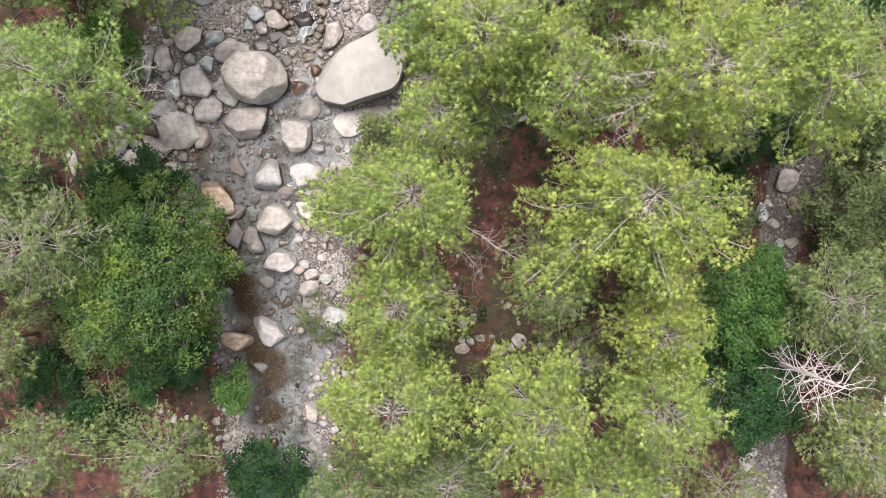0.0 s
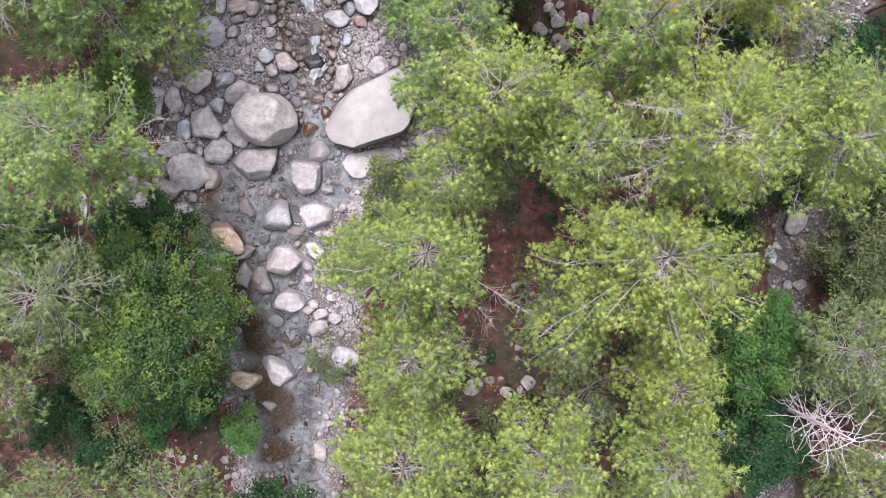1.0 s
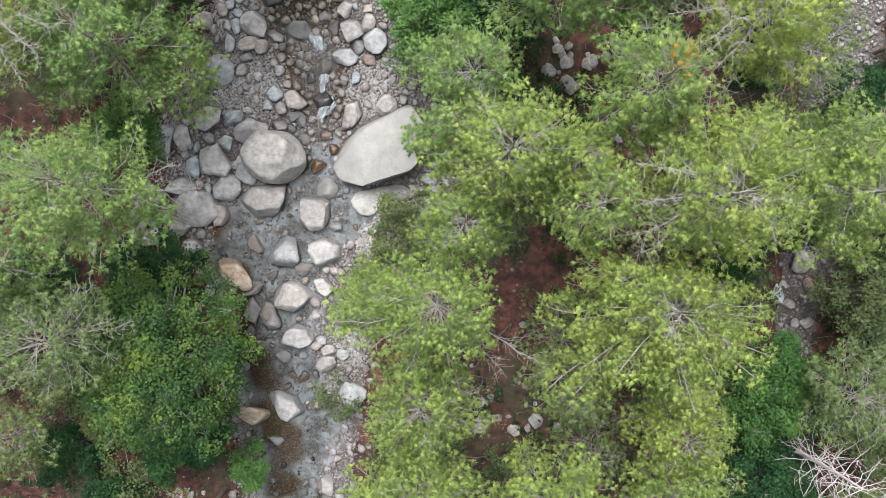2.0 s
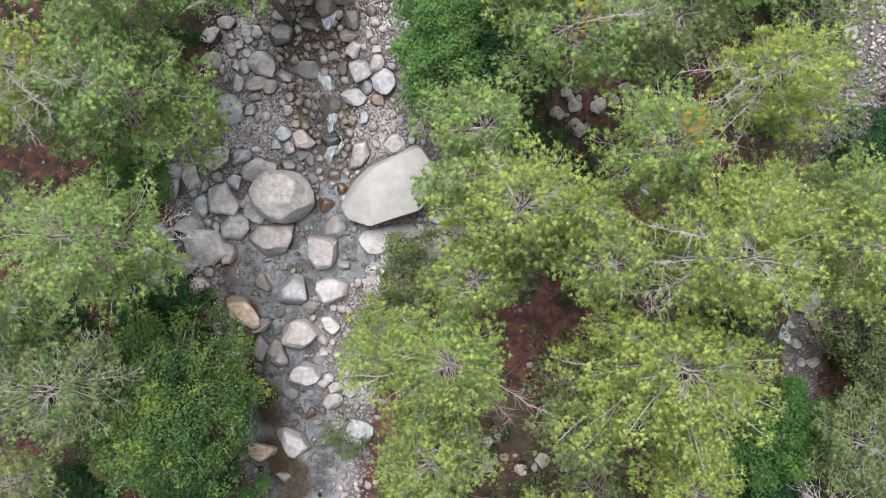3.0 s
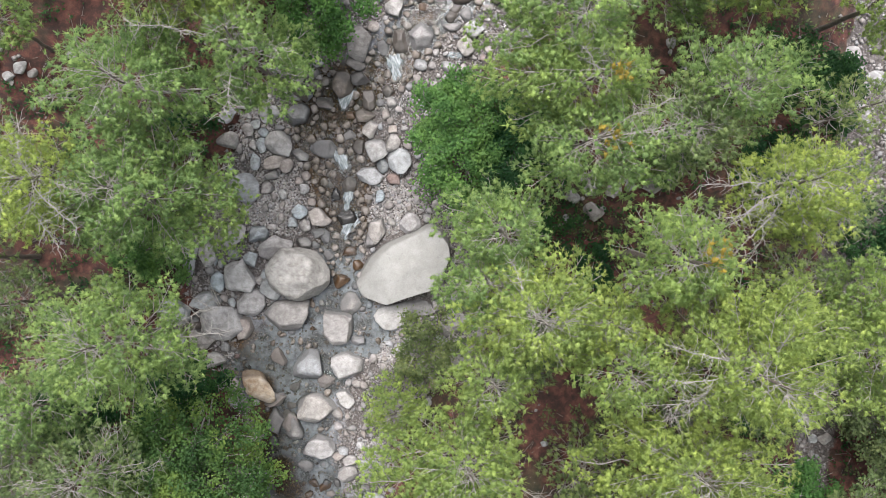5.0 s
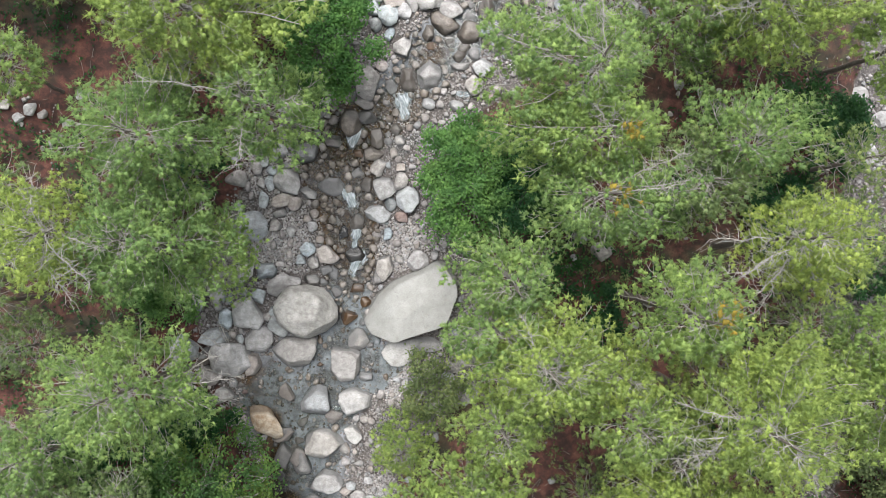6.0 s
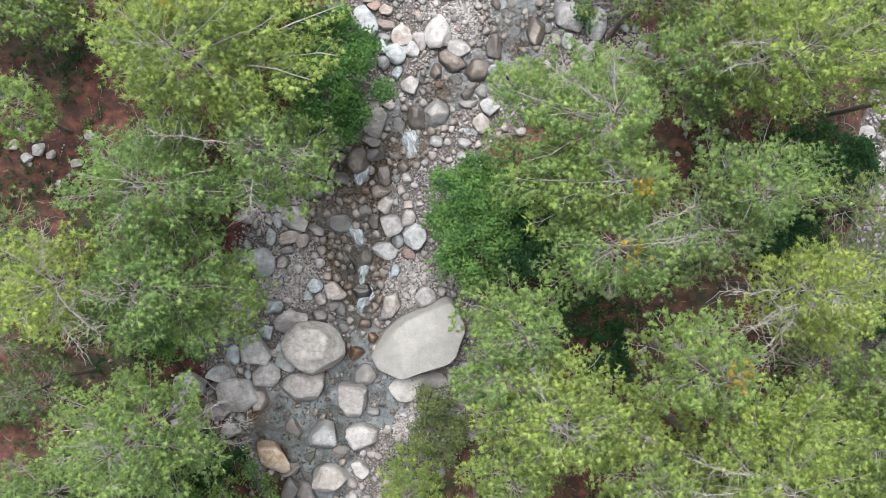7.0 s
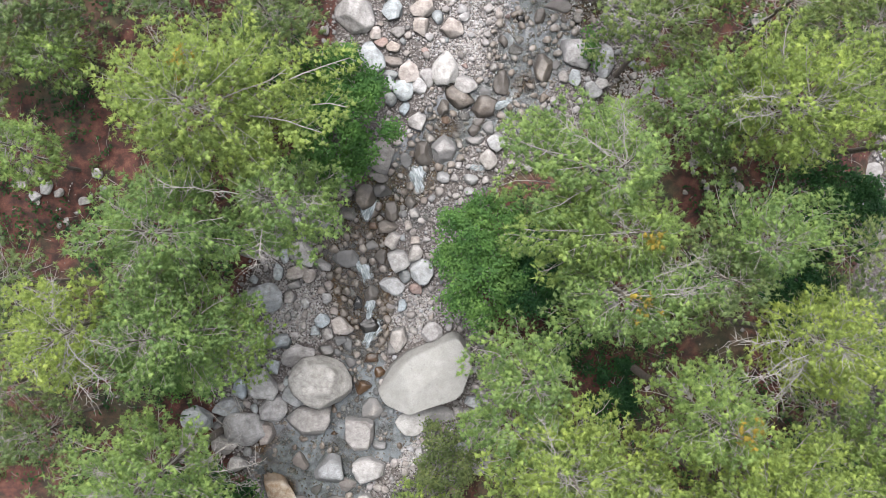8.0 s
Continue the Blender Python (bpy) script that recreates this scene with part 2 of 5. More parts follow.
def water_material():
    m, n, l, p = material("clear_stream_water")
    at = place(n)
    n.remove(p)
    clear, gloss, mix, fres = (n.new(k) for k in ("ShaderNodeBsdfTransparent", "ShaderNodeBsdfGlossy", "ShaderNodeMixShader", "ShaderNodeFresnel"))
    clear.inputs[0].default_value = (0.86, 0.89, 0.88, 1)
    gloss.inputs["Roughness"].default_value = 0.06
    fres.inputs["IOR"].default_value = 1.42
    b = n.new("ShaderNodeBump")
    b.inputs["Strength"].default_value, b.inputs["Distance"].default_value = 0.32, 0.05
    l.new(noise_node(n, l, 5.5, 4, 0.6, at), b.inputs["Height"])
    l.new(b.outputs[0], gloss.inputs["Normal"])
    l.new(b.outputs[0], fres.inputs["Normal"])
    l.new(fres.outputs[0], mix.inputs[0])
    l.new(clear.outputs[0], mix.inputs[1])
    l.new(gloss.outputs[0], mix.inputs[2])
    l.new(mix.outputs[0], n["Material Output"].inputs["Surface"])
    return m


def foam_material():
    m, n, l, p = material("white_water_foam")
    streak = n.new("ShaderNodeMapping")
    streak.inputs["Scale"].default_value = (2.2, 9.0, 5.0)
    l.new(place(n), streak.inputs["Vector"])
    f = noise_node(n, l, 1.6, 5, 0.65, streak.outputs[0])
    l.new(ramp(n, l, f, [(0.40, (0.12, 0.145, 0.15)), (0.54, (0.25, 0.285, 0.295)), (0.70, (0.50, 0.525, 0.535))]), p.inputs["Base Color"])
    p.inputs["Roughness"].default_value = 0.35
    bump(n, l, p, f, 0.6, 0.05)
    thick = n.new("ShaderNodeAttribute")
    thick.attribute_name = "thick"
    cover = n.new("ShaderNodeMath")
    cover.operation = "MULTIPLY_ADD"
    l.new(f, cover.inputs[0])
    cover.inputs[1].default_value = 0.8
    l.new(thick.outputs["Fac"], cover.inputs[2])
    gaps, mix = n.new("ShaderNodeBsdfTransparent"), n.new("ShaderNodeMixShader")
    l.new(ramp(n, l, cover.outputs[0], [(0.56, grey(0)), (1.0, grey(0.7))]), mix.inputs[0])
    l.new(gaps.outputs[0], mix.inputs[1])
    l.new(p.outputs[0], mix.inputs[2])
    l.new(mix.outputs[0], n["Material Output"].inputs["Surface"])
    return m


GROUND, WATER, FOAM = ground_material(), water_material(), foam_material()


# ---- mesh tools ----
def link_part(name, data, mat, parent=None, label="", smooth=False):
    data.materials.append(mat)
    if smooth:
        data.shade_smooth()
    ob = new(name, data)
    if parent is not None:
        ob.parent = parent
    return tagged(ob, label)


def mesh_of(name, verts, faces, shoots=None, facing=None):
    """A mesh from arrays of vertices and of faces that all have the same number of corners; shoots: a number for each vertex, alike within one shoot; facing: the way that each vertex of a soft tuft faces."""
    verts, faces = np.asarray(verts, np.float32), np.asarray(faces, np.int32)
    data = bpy.data.meshes.new(name)
    data.vertices.add(len(verts))
    data.vertices.foreach_set("co", verts.ravel())
    k = faces.shape[1]
    data.loops.add(faces.size)
    data.loops.foreach_set("vertex_index", faces.ravel())
    data.polygons.add(len(faces))
    data.polygons.foreach_set("loop_start", np.arange(0, faces.size, k, dtype=np.int32))
    data.update(calc_edges=True)
    data.validate()
    if shoots is not None:
        data.attributes.new("shoot", "FLOAT", "POINT").data.foreach_set("value", np.asarray(shoots, np.float32))
    if facing is not None:
        data.shade_smooth()
        data.normals_split_custom_set_from_vertices(np.asarray(facing, np.float32))
    return data


def unit(v):
    return v / np.maximum(np.linalg.norm(v, axis=-1, keepdims=True), 1e-9)


def tubes(lines, radii, sides):
    """Tapered round branches: lines (n, k, 3), radii (n, k)."""
    n, k, _ = lines.shape
    along = unit(np.gradient(lines, axis=1))
    ref = np.where(np.abs(along[..., 2:3]) > 0.9, np.array([1.0, 0, 0]), np.array([0, 0, 1.0]))
    a = unit(np.cross(along, ref))
    b = np.cross(along, a)
    ang = np.arange(sides) / sides * 2 * np.pi
    ring = lines[:, :, None] + radii[:, :, None, None] * (np.cos(ang)[:, None] * a[:, :, None] + np.sin(ang)[:, None] * b[:, :, None])
    i, j, s = np.meshgrid(np.arange(n), np.arange(k - 1), np.arange(sides), indexing="ij")
    at = lambda jj, ss: (i * k + jj) * sides + ss % sides
    faces = np.stack([at(j, s), at(j, s + 1), at(j + 1, s + 1), at(j + 1, s)], -1).reshape(-1, 4)
    return ring.reshape(-1, 3), faces


# ---- the lie of the land ----
BANKS = [(-40, -12, -6), (-14, -11.5, -5.6), (-8, -11.2, -5.0), (0, -11.8, -3.9), (3, -12.8, -1.6), (5, -14.0, 0.1), (8, -14.6, 0.8), (10, -14.2, -0.2), (13, -12.6, -1.6),
         (17, -10.2, -0.8), (20, -8.6, 3.5), (24, -8.4, 6.5), (30, -8, 7), (60, -6, 8)]
THREAD = [(-6, -40, 2.0), (-7.2, -14, 2.0), (-8.6, -8, 1.6), (-8.4, -5, 2.5), (-9.0, -2, 1.9), (-9.0, 1, 2.0), (-9.2, 3.6, 2.8), (-7.5, 6.2, 1.9), (-7.0, 8.5, 1.05),
          (-6.6, 11, 1.1), (-7.0, 13.4, 1.45), (-7.3, 15, 1.65), (-6.5, 16.6, 1.3), (-4.6, 17.9, 1.15), (-3.4, 19.4, 1.15), (-2.4, 20.6, 1.05), (0.2, 21.6, 1.2), (0.9, 23.5, 1.6),
          (2.2, 26, 1.9), (3, 32, 1.8), (3, 60, 1.8)]


# slack pools beside the thread: centre and radius
SIDE_POOLS = [(-5.0, 5.6, 0.95), (-5.5, 4.6, 0.6)]
# brown silty pools: centre and half sizes
POOLS = [(-11.9, 4.6, 1.2, 1.0), (-10.9, -0.2, 1.2, 3.2), (-10.0, -1.8, 1.0, 2.0), (-9.7, -4.6, 1.2, 2.2), (-9.3, -5.8, 1.9, 2.0), (-9.2, -8.3, 1.2, 1.1), (-6.7, 10.2, 0.9, 1.6), (-6.5, 12.2, 0.9, 1.0), (-4.4, 17.9, 1.2, 1.2), (-6.3, 16.5, 1.1, 0.8), (-2.9, 20.0, 0.9, 0.9), (-6.9, 13.6, 0.9, 0.8), (-3.4, 17.9, 0.6, 0.7), (-7.3, 15.2, 1.2, 0.9), (3.0, 25.2, 1.5, 1.2), (0.6, 22.3, 0.9, 1.0)]


def pool_depth(x, y):
    """0 outside the silty pools, 1 well inside."""
    silt = np.zeros_like(np.asarray(x, float))
    for a, c, p, q in POOLS:
        silt = np.maximum(silt, smooth_step(1.2 + 0.45 * wobble(x, y, 2.6, 31) - np.hypot((x - a) / p, (y - c) / q)))
    return silt


def bed_level(y):
    return 0.1 + 0.13 * np.clip(y, -60, 60)


def smooth_step(v):
    v = np.clip(v, 0, 1)
    return v * v * (3 - 2 * v)


def wobble(x, y, s, seed):
    """A cheap smooth relief of about -1 to 1."""
    r = np.random.RandomState(seed)
    total = 0
    for k in range(5):
        a, f = r.uniform(0, 6.28), s * r.uniform(0.6, 1.8)
        total = total + np.sin(f * (x * np.cos(a) + y * np.sin(a)) + r.uniform(0, 6.28))
    return total / 3.0


def thread_distance(x, y):
    """Distance to the stream's thread as a share of its half width: below 1 is in the water."""
    x, y = np.asarray(x, float), np.asarray(y, float)
    best = np.full(x.shape, 99.0)
    for (ax, ay, aw), (bx, by, bw) in zip(THREAD, THREAD[1:]):
        ux, uy = bx - ax, by - ay
        t = np.clip(((x - ax) * ux + (y - ay) * uy) / (ux * ux + uy * uy), 0, 1)
        d = np.hypot(x - ax - t * ux, y - ay - t * uy) / (aw + t * (bw - aw))
        best = np.minimum(best, d)
    for a, c, w in SIDE_POOLS:
        best = np.minimum(best, np.hypot(x - a, y - c) / w)
    return best


def bank_distance(x, y):
    """Metres outside the stony bed: negative inside."""
    ys = [b[0] for b in BANKS]
    west, east = np.interp(y, ys, [b[1] for b in BANKS]), np.interp(y, ys, [b[2] for b in BANKS])
    main = np.maximum(west - x, x - east)
    arm = 0.35 * wobble(x, y, 1.6, 14) + np.abs(x - (16.3 + 0.09 * np.clip(y, -5, 25))) - (1.0 + 0.05 * np.clip(y, 0, 20))
    return main, arm


def land(x, y):
    x, y = np.asarray(x, float), np.asarray(y, float)
    main, arm = bank_distance(x, y)
    main = main + 0.5 * wobble(x, y, 0.9, 3)
    rise_main = 1.9 * smooth_step((main + 0.3) / 3.2) + 1.2 * smooth_step((main - 4) / 14)
    rise_arm = 1.3 * smooth_step((arm + 0.3) / 2.5) + 0.75
    rise = np.where(x > 3, np.minimum(rise_main, np.where(x > 8, rise_arm, 9)), rise_main)
    rough = 0.08 * wobble(x, y, 1.7, 5) + 0.02 * wobble(x, y, 3.0, 6)
    carve = 0.30 * smooth_step(1.35 - thread_distance(x, y)) * (main < 1)
    return bed_level(y) + rise + rough - carve


def on_land(x, y):
    return float(land(np.array([x]), np.array([y]))[0])


def spread(lo, hi, step, reach):
    core = np.arange(lo, hi + step, step)
    out = step * np.cumsum(1.25 ** np.arange(1, 60))
    out = out[out < reach]
    return np.concatenate([(lo - out)[::-1], core, hi + out])


def build_ground():
    gx, gy = spread(-26, 24, 0.25, 400), spread(-15, 32, 0.25, 400)
    x, y = np.meshgrid(gx, gy)
    z = land(x, y)
    w, h = len(gx), len(gy)
    i, j = np.meshgrid(np.arange(w - 1), np.arange(h - 1))
    a = (j * w + i).ravel()
    data = mesh_of("ground", np.stack([x, y, z], -1).reshape(-1, 3), np.stack([a, a + 1, a + w + 1, a + w], -1))
    main, arm = bank_distance(x, y)
    bed = smooth_step(0.5 - np.minimum(main + 0.4, np.where(x > 8, arm, 9)) / 1.6)
    wet = smooth_step(0.5 + (1.12 - thread_distance(x, y)) * 1.2) * (main < 1)
    silt = np.maximum(pool_depth(x, y), 0.8 * smooth_step((y - 8) / 2.5) * (1 - smooth_step((y - 17.5) / 1.5)))
    for key, v in (("bed", bed), ("wet", wet), ("silt", silt)):
        data.attributes.new(key, "FLOAT", "POINT").data.foreach_set("value", v.astype(np.float32).ravel())
    ob = link_part("ground", data, GROUND, smooth=True)
    tagged(ob, "red-brown needle litter of a forest floor beside a stony stream bed", "ground", kind="structure")


def build_water():
    """A rippled sheet that follows the thread down its steps."""
    pts = np.array(THREAD[1:-1])
    s = np.concatenate([[0], np.cumsum(np.hypot(*np.diff(pts[:, :2], axis=0).T))])
    q = np.arange(0, s[-1], 0.12)
    c = np.stack([np.interp(q, s, pts[:, k]) for k in range(3)], -1)
    for _ in range(12):
        c[1:-1] = (c[:-2] + 2 * c[1:-1] + c[2:]) / 4
    d = unit(np.gradient(c[:, :2], axis=0))
    side = np.stack([d[:, 1], -d[:, 0]], -1)
    across = np.linspace(-1.9, 1.9, 33)
    xy = c[:, None, :2] + side[:, None] * (across[None, :, None] * c[:, None, 2:3])
    x, y = xy[..., 0], xy[..., 1]
    level = bed_level(np.repeat(c[:, 1:2], 33, 1)) * 0.5 + bed_level(y) * 0.5
    z = level - 0.13 + 0.012 * wobble(x, y, 9, 8) + 0.03 * wobble(x, y, 1.8, 9)
    h, w = x.shape
    i, j = np.meshgrid(np.arange(w - 1), np.arange(h - 1))
    a = (j * w + i).ravel()
    ob = link_part("stream_water", mesh_of("stream_water", np.stack([x, y, z], -1).reshape(-1, 3), np.stack([a, a + 1, a + w + 1, a + w], -1)), WATER, smooth=True)
    tagged(ob, "clear shallow stream water rippling between grey boulders", "water", kind="structure")


build_ground()
build_water()


# ---- stones ----
def rock_mesh(name, size, seed, detail=4, cuts=(), puff=1.0):
    """A water-worn stone of that length, width and height: a ball planed by flats, rounded and pitted."""
    r = np.random.RandomState(seed)
    bm = bmesh.new()
    bmesh.ops.create_icosphere(bm, subdivisions=detail, radius=1)
    v = np.array([p.co for p in bm.verts])
    v *= puff
    flats = [(np.array([math.cos(radians(a)) * math.cos(radians(e)), math.sin(radians(a)) * math.cos(radians(e)), math.sin(radians(e))]), d) for a, e, d in cuts]
    if not cuts:
        for _ in range(14):
            q = unit(r.normal(size=3) * (1, 1, 0.7))
            flats.append((q, r.uniform(0.58, 0.92)))
    for q, d in flats:
        over = np.maximum(0, v @ q - d)
        v -= q * (over * 0.96)[:, None]
    low = np.array([noise.noise(Vector(p * 1.3) + Vector((seed * 3.1, 0, 0))) for p in v])
    high = np.array([noise.fractal(Vector(p * 4.0) + Vector((0, seed * 1.7, 0)), 1.0, 2.0, 3) for p in v]) if detail > 3 else 0
    v *= (1 + 0.13 * low + 0.045 * high)[:, None]
    span = v.max(0) - v.min(0)
    v = (v - (v.max(0) + v.min(0)) / 2) / span * np.array(size)
    for p, co in zip(bm.verts, v):
        p.co = co
    for _ in range({5: 2}.get(detail, 0)):
        bmesh.ops.smooth_vert(bm, verts=bm.verts, factor=0.5, use_axis_x=True, use_axis_y=True, use_axis_z=True)
    data = bpy.data.meshes.new(name)
    bm.to_mesh(data)
    bm.free()
    return data


STONE_WORDS = {
    "g": "rounded grey boulder with pale mottling in the stream bed", "R": "large domed grey boulder with white lichen patches beside the stream",
    "w": "smooth pale whitish boulder worn round by the stream", "b": "smooth blue-grey river stone lying among cobbles",
    "t": "rounded buff and pinkish river boulder", "T": "ochre-stained tan boulder standing at the water's edge",
    "r": "reddish brown river stone", "d": "dark damp grey stone at the water's edge", "x": "black wet stone in the rushing cascade",
    "k": "damp brownish grey stone beside the running water", "o": "rust-stained wet stone lying in the shallow water", "m": "lichen-grey stone half sunk in red needle litter", "f": "flat pale slab of rock level with the bed",
}
BOULDERS = []


# flats of the big domed boulder
DOME = [(60, 15, 0.93), (150, 20, 0.95), (235, 15, 0.92), (320, 10, 0.82), (10, 35, 0.86), (120, 75, 0.86), (280, 60, 0.92), (100, 10, 0.95)]


def boulder(x, y, length, width, turn, tone):
    seed = len(BOULDERS) + 1
    if y > 9 and tone in "gtwb" and float(thread_distance(x, y)) < 0.95 and seed % 3:
        tone = "k"
    big = max(length, width)
    tall = {"f": 0.25, "R": 0.85}.get(tone, 0.62) * min(length, width)
    name = "boulder" if big > 0.8 else "river_stone"
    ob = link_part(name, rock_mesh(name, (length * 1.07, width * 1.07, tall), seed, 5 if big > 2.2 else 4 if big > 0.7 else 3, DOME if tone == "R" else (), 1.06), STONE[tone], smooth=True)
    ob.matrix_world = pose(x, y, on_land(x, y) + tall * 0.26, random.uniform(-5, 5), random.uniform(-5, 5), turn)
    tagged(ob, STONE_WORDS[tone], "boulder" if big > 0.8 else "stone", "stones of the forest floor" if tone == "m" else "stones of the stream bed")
    BOULDERS.append((x, y, length / 2, width / 2, turn))


boulder(-8.75, 8.00, 2.85, 2.39, -10, "R")
boulder(-9.42, 6.04, 2.18, 1.53, 5, "w")
boulder(-11.10, 6.65, 1.32, 1.27, 0, "g")
boulder(-12.55, 5.65, 1.95, 1.77, 20, "g")
boulder(-11.58, 7.89, 1.46, 1.52, 0, "g")
boulder(-12.71, 7.57, 0.73, 1.03, 0, "b")
boulder(-10.12, 7.27, 1.06, 0.88, -20, "b")
boulder(-11.07, 8.67, 0.65, 0.73, 0, "b")
boulder(-9.85, 9.25, 1.63, 1.11, 20, "g")
boulder(-10.67, 9.89, 0.88, 0.76, 0, "b")
boulder(-11.93, 9.81, 1.28, 1.16, 0, "g")
boulder(-13.13, 8.93, 0.76, 1.23, 5, "g")
boulder(-13.92, 8.77, 0.93, 1.63, 10, "g")
boulder(-14.74, 6.16, 1.53, 1.30, 0, "b")
boulder(-13.27, 6.70, 1.53, 0.89, 15, "w")
boulder(-11.42, 5.30, 0.71, 1.13, -15, "t")
boulder(-13.48, 4.78, 1.19, 0.95, -10, "g")
boulder(-15.09, 4.94, 1.07, 1.42, 0, "g")
boulder(-14.65, 4.20, 1.67, 0.83, 0, "g")
boulder(-14.42, 4.85, 0.60, 0.60, 0, "g")
boulder(-6.98, 5.51, 1.59, 1.77, 20, "w")
boulder(-6.36, 6.63, 1.00, 1.06, 10, "w")
boulder(-7.79, 10.62, 1.05, 0.72, -25, "t")
boulder(-8.71, 10.94, 0.70, 0.64, 0, "b")
boulder(-9.06, 10.47, 0.47, 0.47, 0, "b")
boulder(-8.50, 10.33, 0.58, 0.58, 0, "g")
boulder(-8.57, 9.51, 0.82, 0.53, -10, "d")
boulder(-7.40, 8.89, 0.53, 0.49, 0, "g")
boulder(-7.88, 9.96, 0.58, 0.47, 0, "g")
boulder(-7.58, 9.84, 0.47, 0.70, 10, "g")
boulder(-5.05, 10.22, 0.70, 0.93, 0, "d")
boulder(-5.35, 9.82, 0.52, 0.99, 0, "d")
boulder(-6.44, 9.11, 0.70, 0.47, 10, "o")
boulder(-6.82, 7.68, 0.82, 0.71, 0, "o")
boulder(-6.05, 8.38, 0.35, 0.41, 0, "o")
boulder(-6.13, 7.46, 0.41, 0.38, 0, "g")
boulder(-6.01, 4.79, 0.71, 0.48, -20, "g")
boulder(-5.46, 6.54, 0.33, 0.36, 0, "b")
boulder(-11.92, 8.92, 0.59, 0.53, 0, "b")
boulder(-12.49, 8.54, 0.33, 0.59, 0, "b")
boulder(-12.78, 8.65, 0.26, 0.59, 5, "b")
boulder(-13.06, 8.15, 0.41, 0.41, 0, "w")
boulder(-12.04, 6.60, 0.39, 0.47, 0, "b")
boulder(-13.70, 5.99, 0.42, 0.30, 0, "g")
boulder(-13.89, 5.67, 0.42, 0.45, 0, "g")
boulder(-14.06, 5.21, 0.45, 0.36, 0, "g")
boulder(-10.47, 7.98, 0.41, 0.47, 0, "b")
boulder(-10.72, 7.69, 0.53, 0.47, 0, "t")
boulder(-8.02, 9.40, 0.41, 0.35, 0, "g")
boulder(-9.49, 9.24, 0.56, 0.31, 10, "w")
boulder(-8.50, 3.51, 1.49, 1.49, 20, "g")
boulder(-6.48, 3.57, 1.55, 1.31, 0, "w")
boulder(-7.55, 2.73, 0.84, 0.66, 0, "t")
boulder(-10.85, 2.54, 1.98, 1.14, -25, "T")
boulder(-10.07, 1.78, 1.02, 0.60, 15, "g")
boulder(-12.28, 2.66, 0.90, 0.78, 0, "t")
boulder(-8.03, 1.41, 1.86, 1.44, 5, "w")
boulder(-6.99, 1.14, 0.42, 0.66, 0, "t")
boulder(-10.14, 0.72, 0.90, 1.32, -5, "g")
boulder(-9.22, 0.36, 0.97, 1.09, 0, "g")
boulder(-9.34, 1.47, 0.48, 0.36, 0, "t")
boulder(-9.56, 1.02, 0.42, 0.48, 0, "t")
boulder(-7.98, -0.55, 1.63, 1.15, 0, "g")
boulder(-8.70, -1.59, 0.79, 0.61, -10, "w")
boulder(-7.70, -1.50, 0.43, 0.37, 0, "b")
boulder(-6.51, -1.89, 0.98, 0.85, 0, "w")
boulder(-5.72, -1.47, 0.67, 0.55, 0, "b")
boulder(-6.38, -1.22, 0.73, 0.61, 0, "g")
boulder(-6.74, -0.73, 0.49, 0.43, 0, "w")
boulder(-5.43, -2.20, 0.37, 0.49, 0, "w")
boulder(-4.98, -0.98, 0.30, 0.61, 0, "w")
boulder(-5.69, -2.70, 0.49, 0.37, 0, "w")
boulder(-11.14, 0.02, 0.91, 0.61, 0, "d")
boulder(-10.24, -0.31, 0.49, 0.55, 0, "d")
boulder(-12.94, 3.76, 1.07, 0.84, 0, "g")
boulder(-12.09, 1.68, 0.48, 0.60, 0, "g")
boulder(-6.35, 0.42, 0.48, 0.30, 0, "w")
boulder(-6.80, 1.69, 0.60, 0.42, 0, "w")
boulder(-7.64, -2.51, 0.37, 0.37, 0, "d")
boulder(-7.09, -2.45, 0.37, 0.43, 0, "d")
boulder(-8.60, -4.10, 1.80, 1.34, -15, "w")
boulder(-10.16, -4.55, 1.52, 0.99, 0, "T")
boulder(-9.11, -5.88, 0.71, 0.45, -25, "w")
boulder(-10.85, -5.67, 0.35, 0.33, 0, "r")
boulder(-10.96, -5.16, 0.41, 0.41, 0, "r")
boulder(-12.02, -5.91, 0.41, 0.47, 0, "r")
boulder(-7.34, -8.14, 0.45, 0.71, 5, "g")
boulder(-6.58, -8.12, 0.59, 1.12, 0, "w")
boulder(-7.23, -10.51, 1.67, 1.25, 0, "g")
boulder(-6.88, -9.58, 0.72, 0.45, 20, "g")
boulder(-7.81, -8.70, 0.36, 0.36, 0, "w")
boulder(-6.97, -8.21, 0.30, 0.42, 0, "t")
boulder(-7.84, -9.66, 0.26, 0.26, 0, "w")
boulder(-9.25, -8.73, 0.30, 0.21, 0, "w")
boulder(-12.38, -8.88, 0.83, 0.59, 0, "d")
boulder(-12.90, -8.15, 0.30, 0.36, 0, "g")
boulder(-12.43, -8.16, 0.24, 0.24, 0, "g")
boulder(-6.57, -8.89, 0.48, 0.36, 0, "w")
boulder(-6.20, -11.12, 0.36, 0.36, 0, "t")
boulder(-6.57, -11.49, 0.24, 0.36, 0, "t")
boulder(-8.13, -8.40, 0.19, 0.19, 0, "g")
boulder(-3.01, 19.03, 1.16, 1.21, 10, "g")
boulder(-3.98, 18.87, 0.79, 1.11, 0, "g")
boulder(-5.95, 18.67, 1.11, 1.58, -10, "g")
boulder(-6.09, 17.81, 0.96, 0.64, -10, "t")
boulder(-6.66, 16.79, 1.01, 1.38, 5, "t")
boulder(-5.88, 17.14, 0.85, 0.64, 0, "d")
boulder(-7.54, 16.04, 0.77, 0.62, 0, "t")
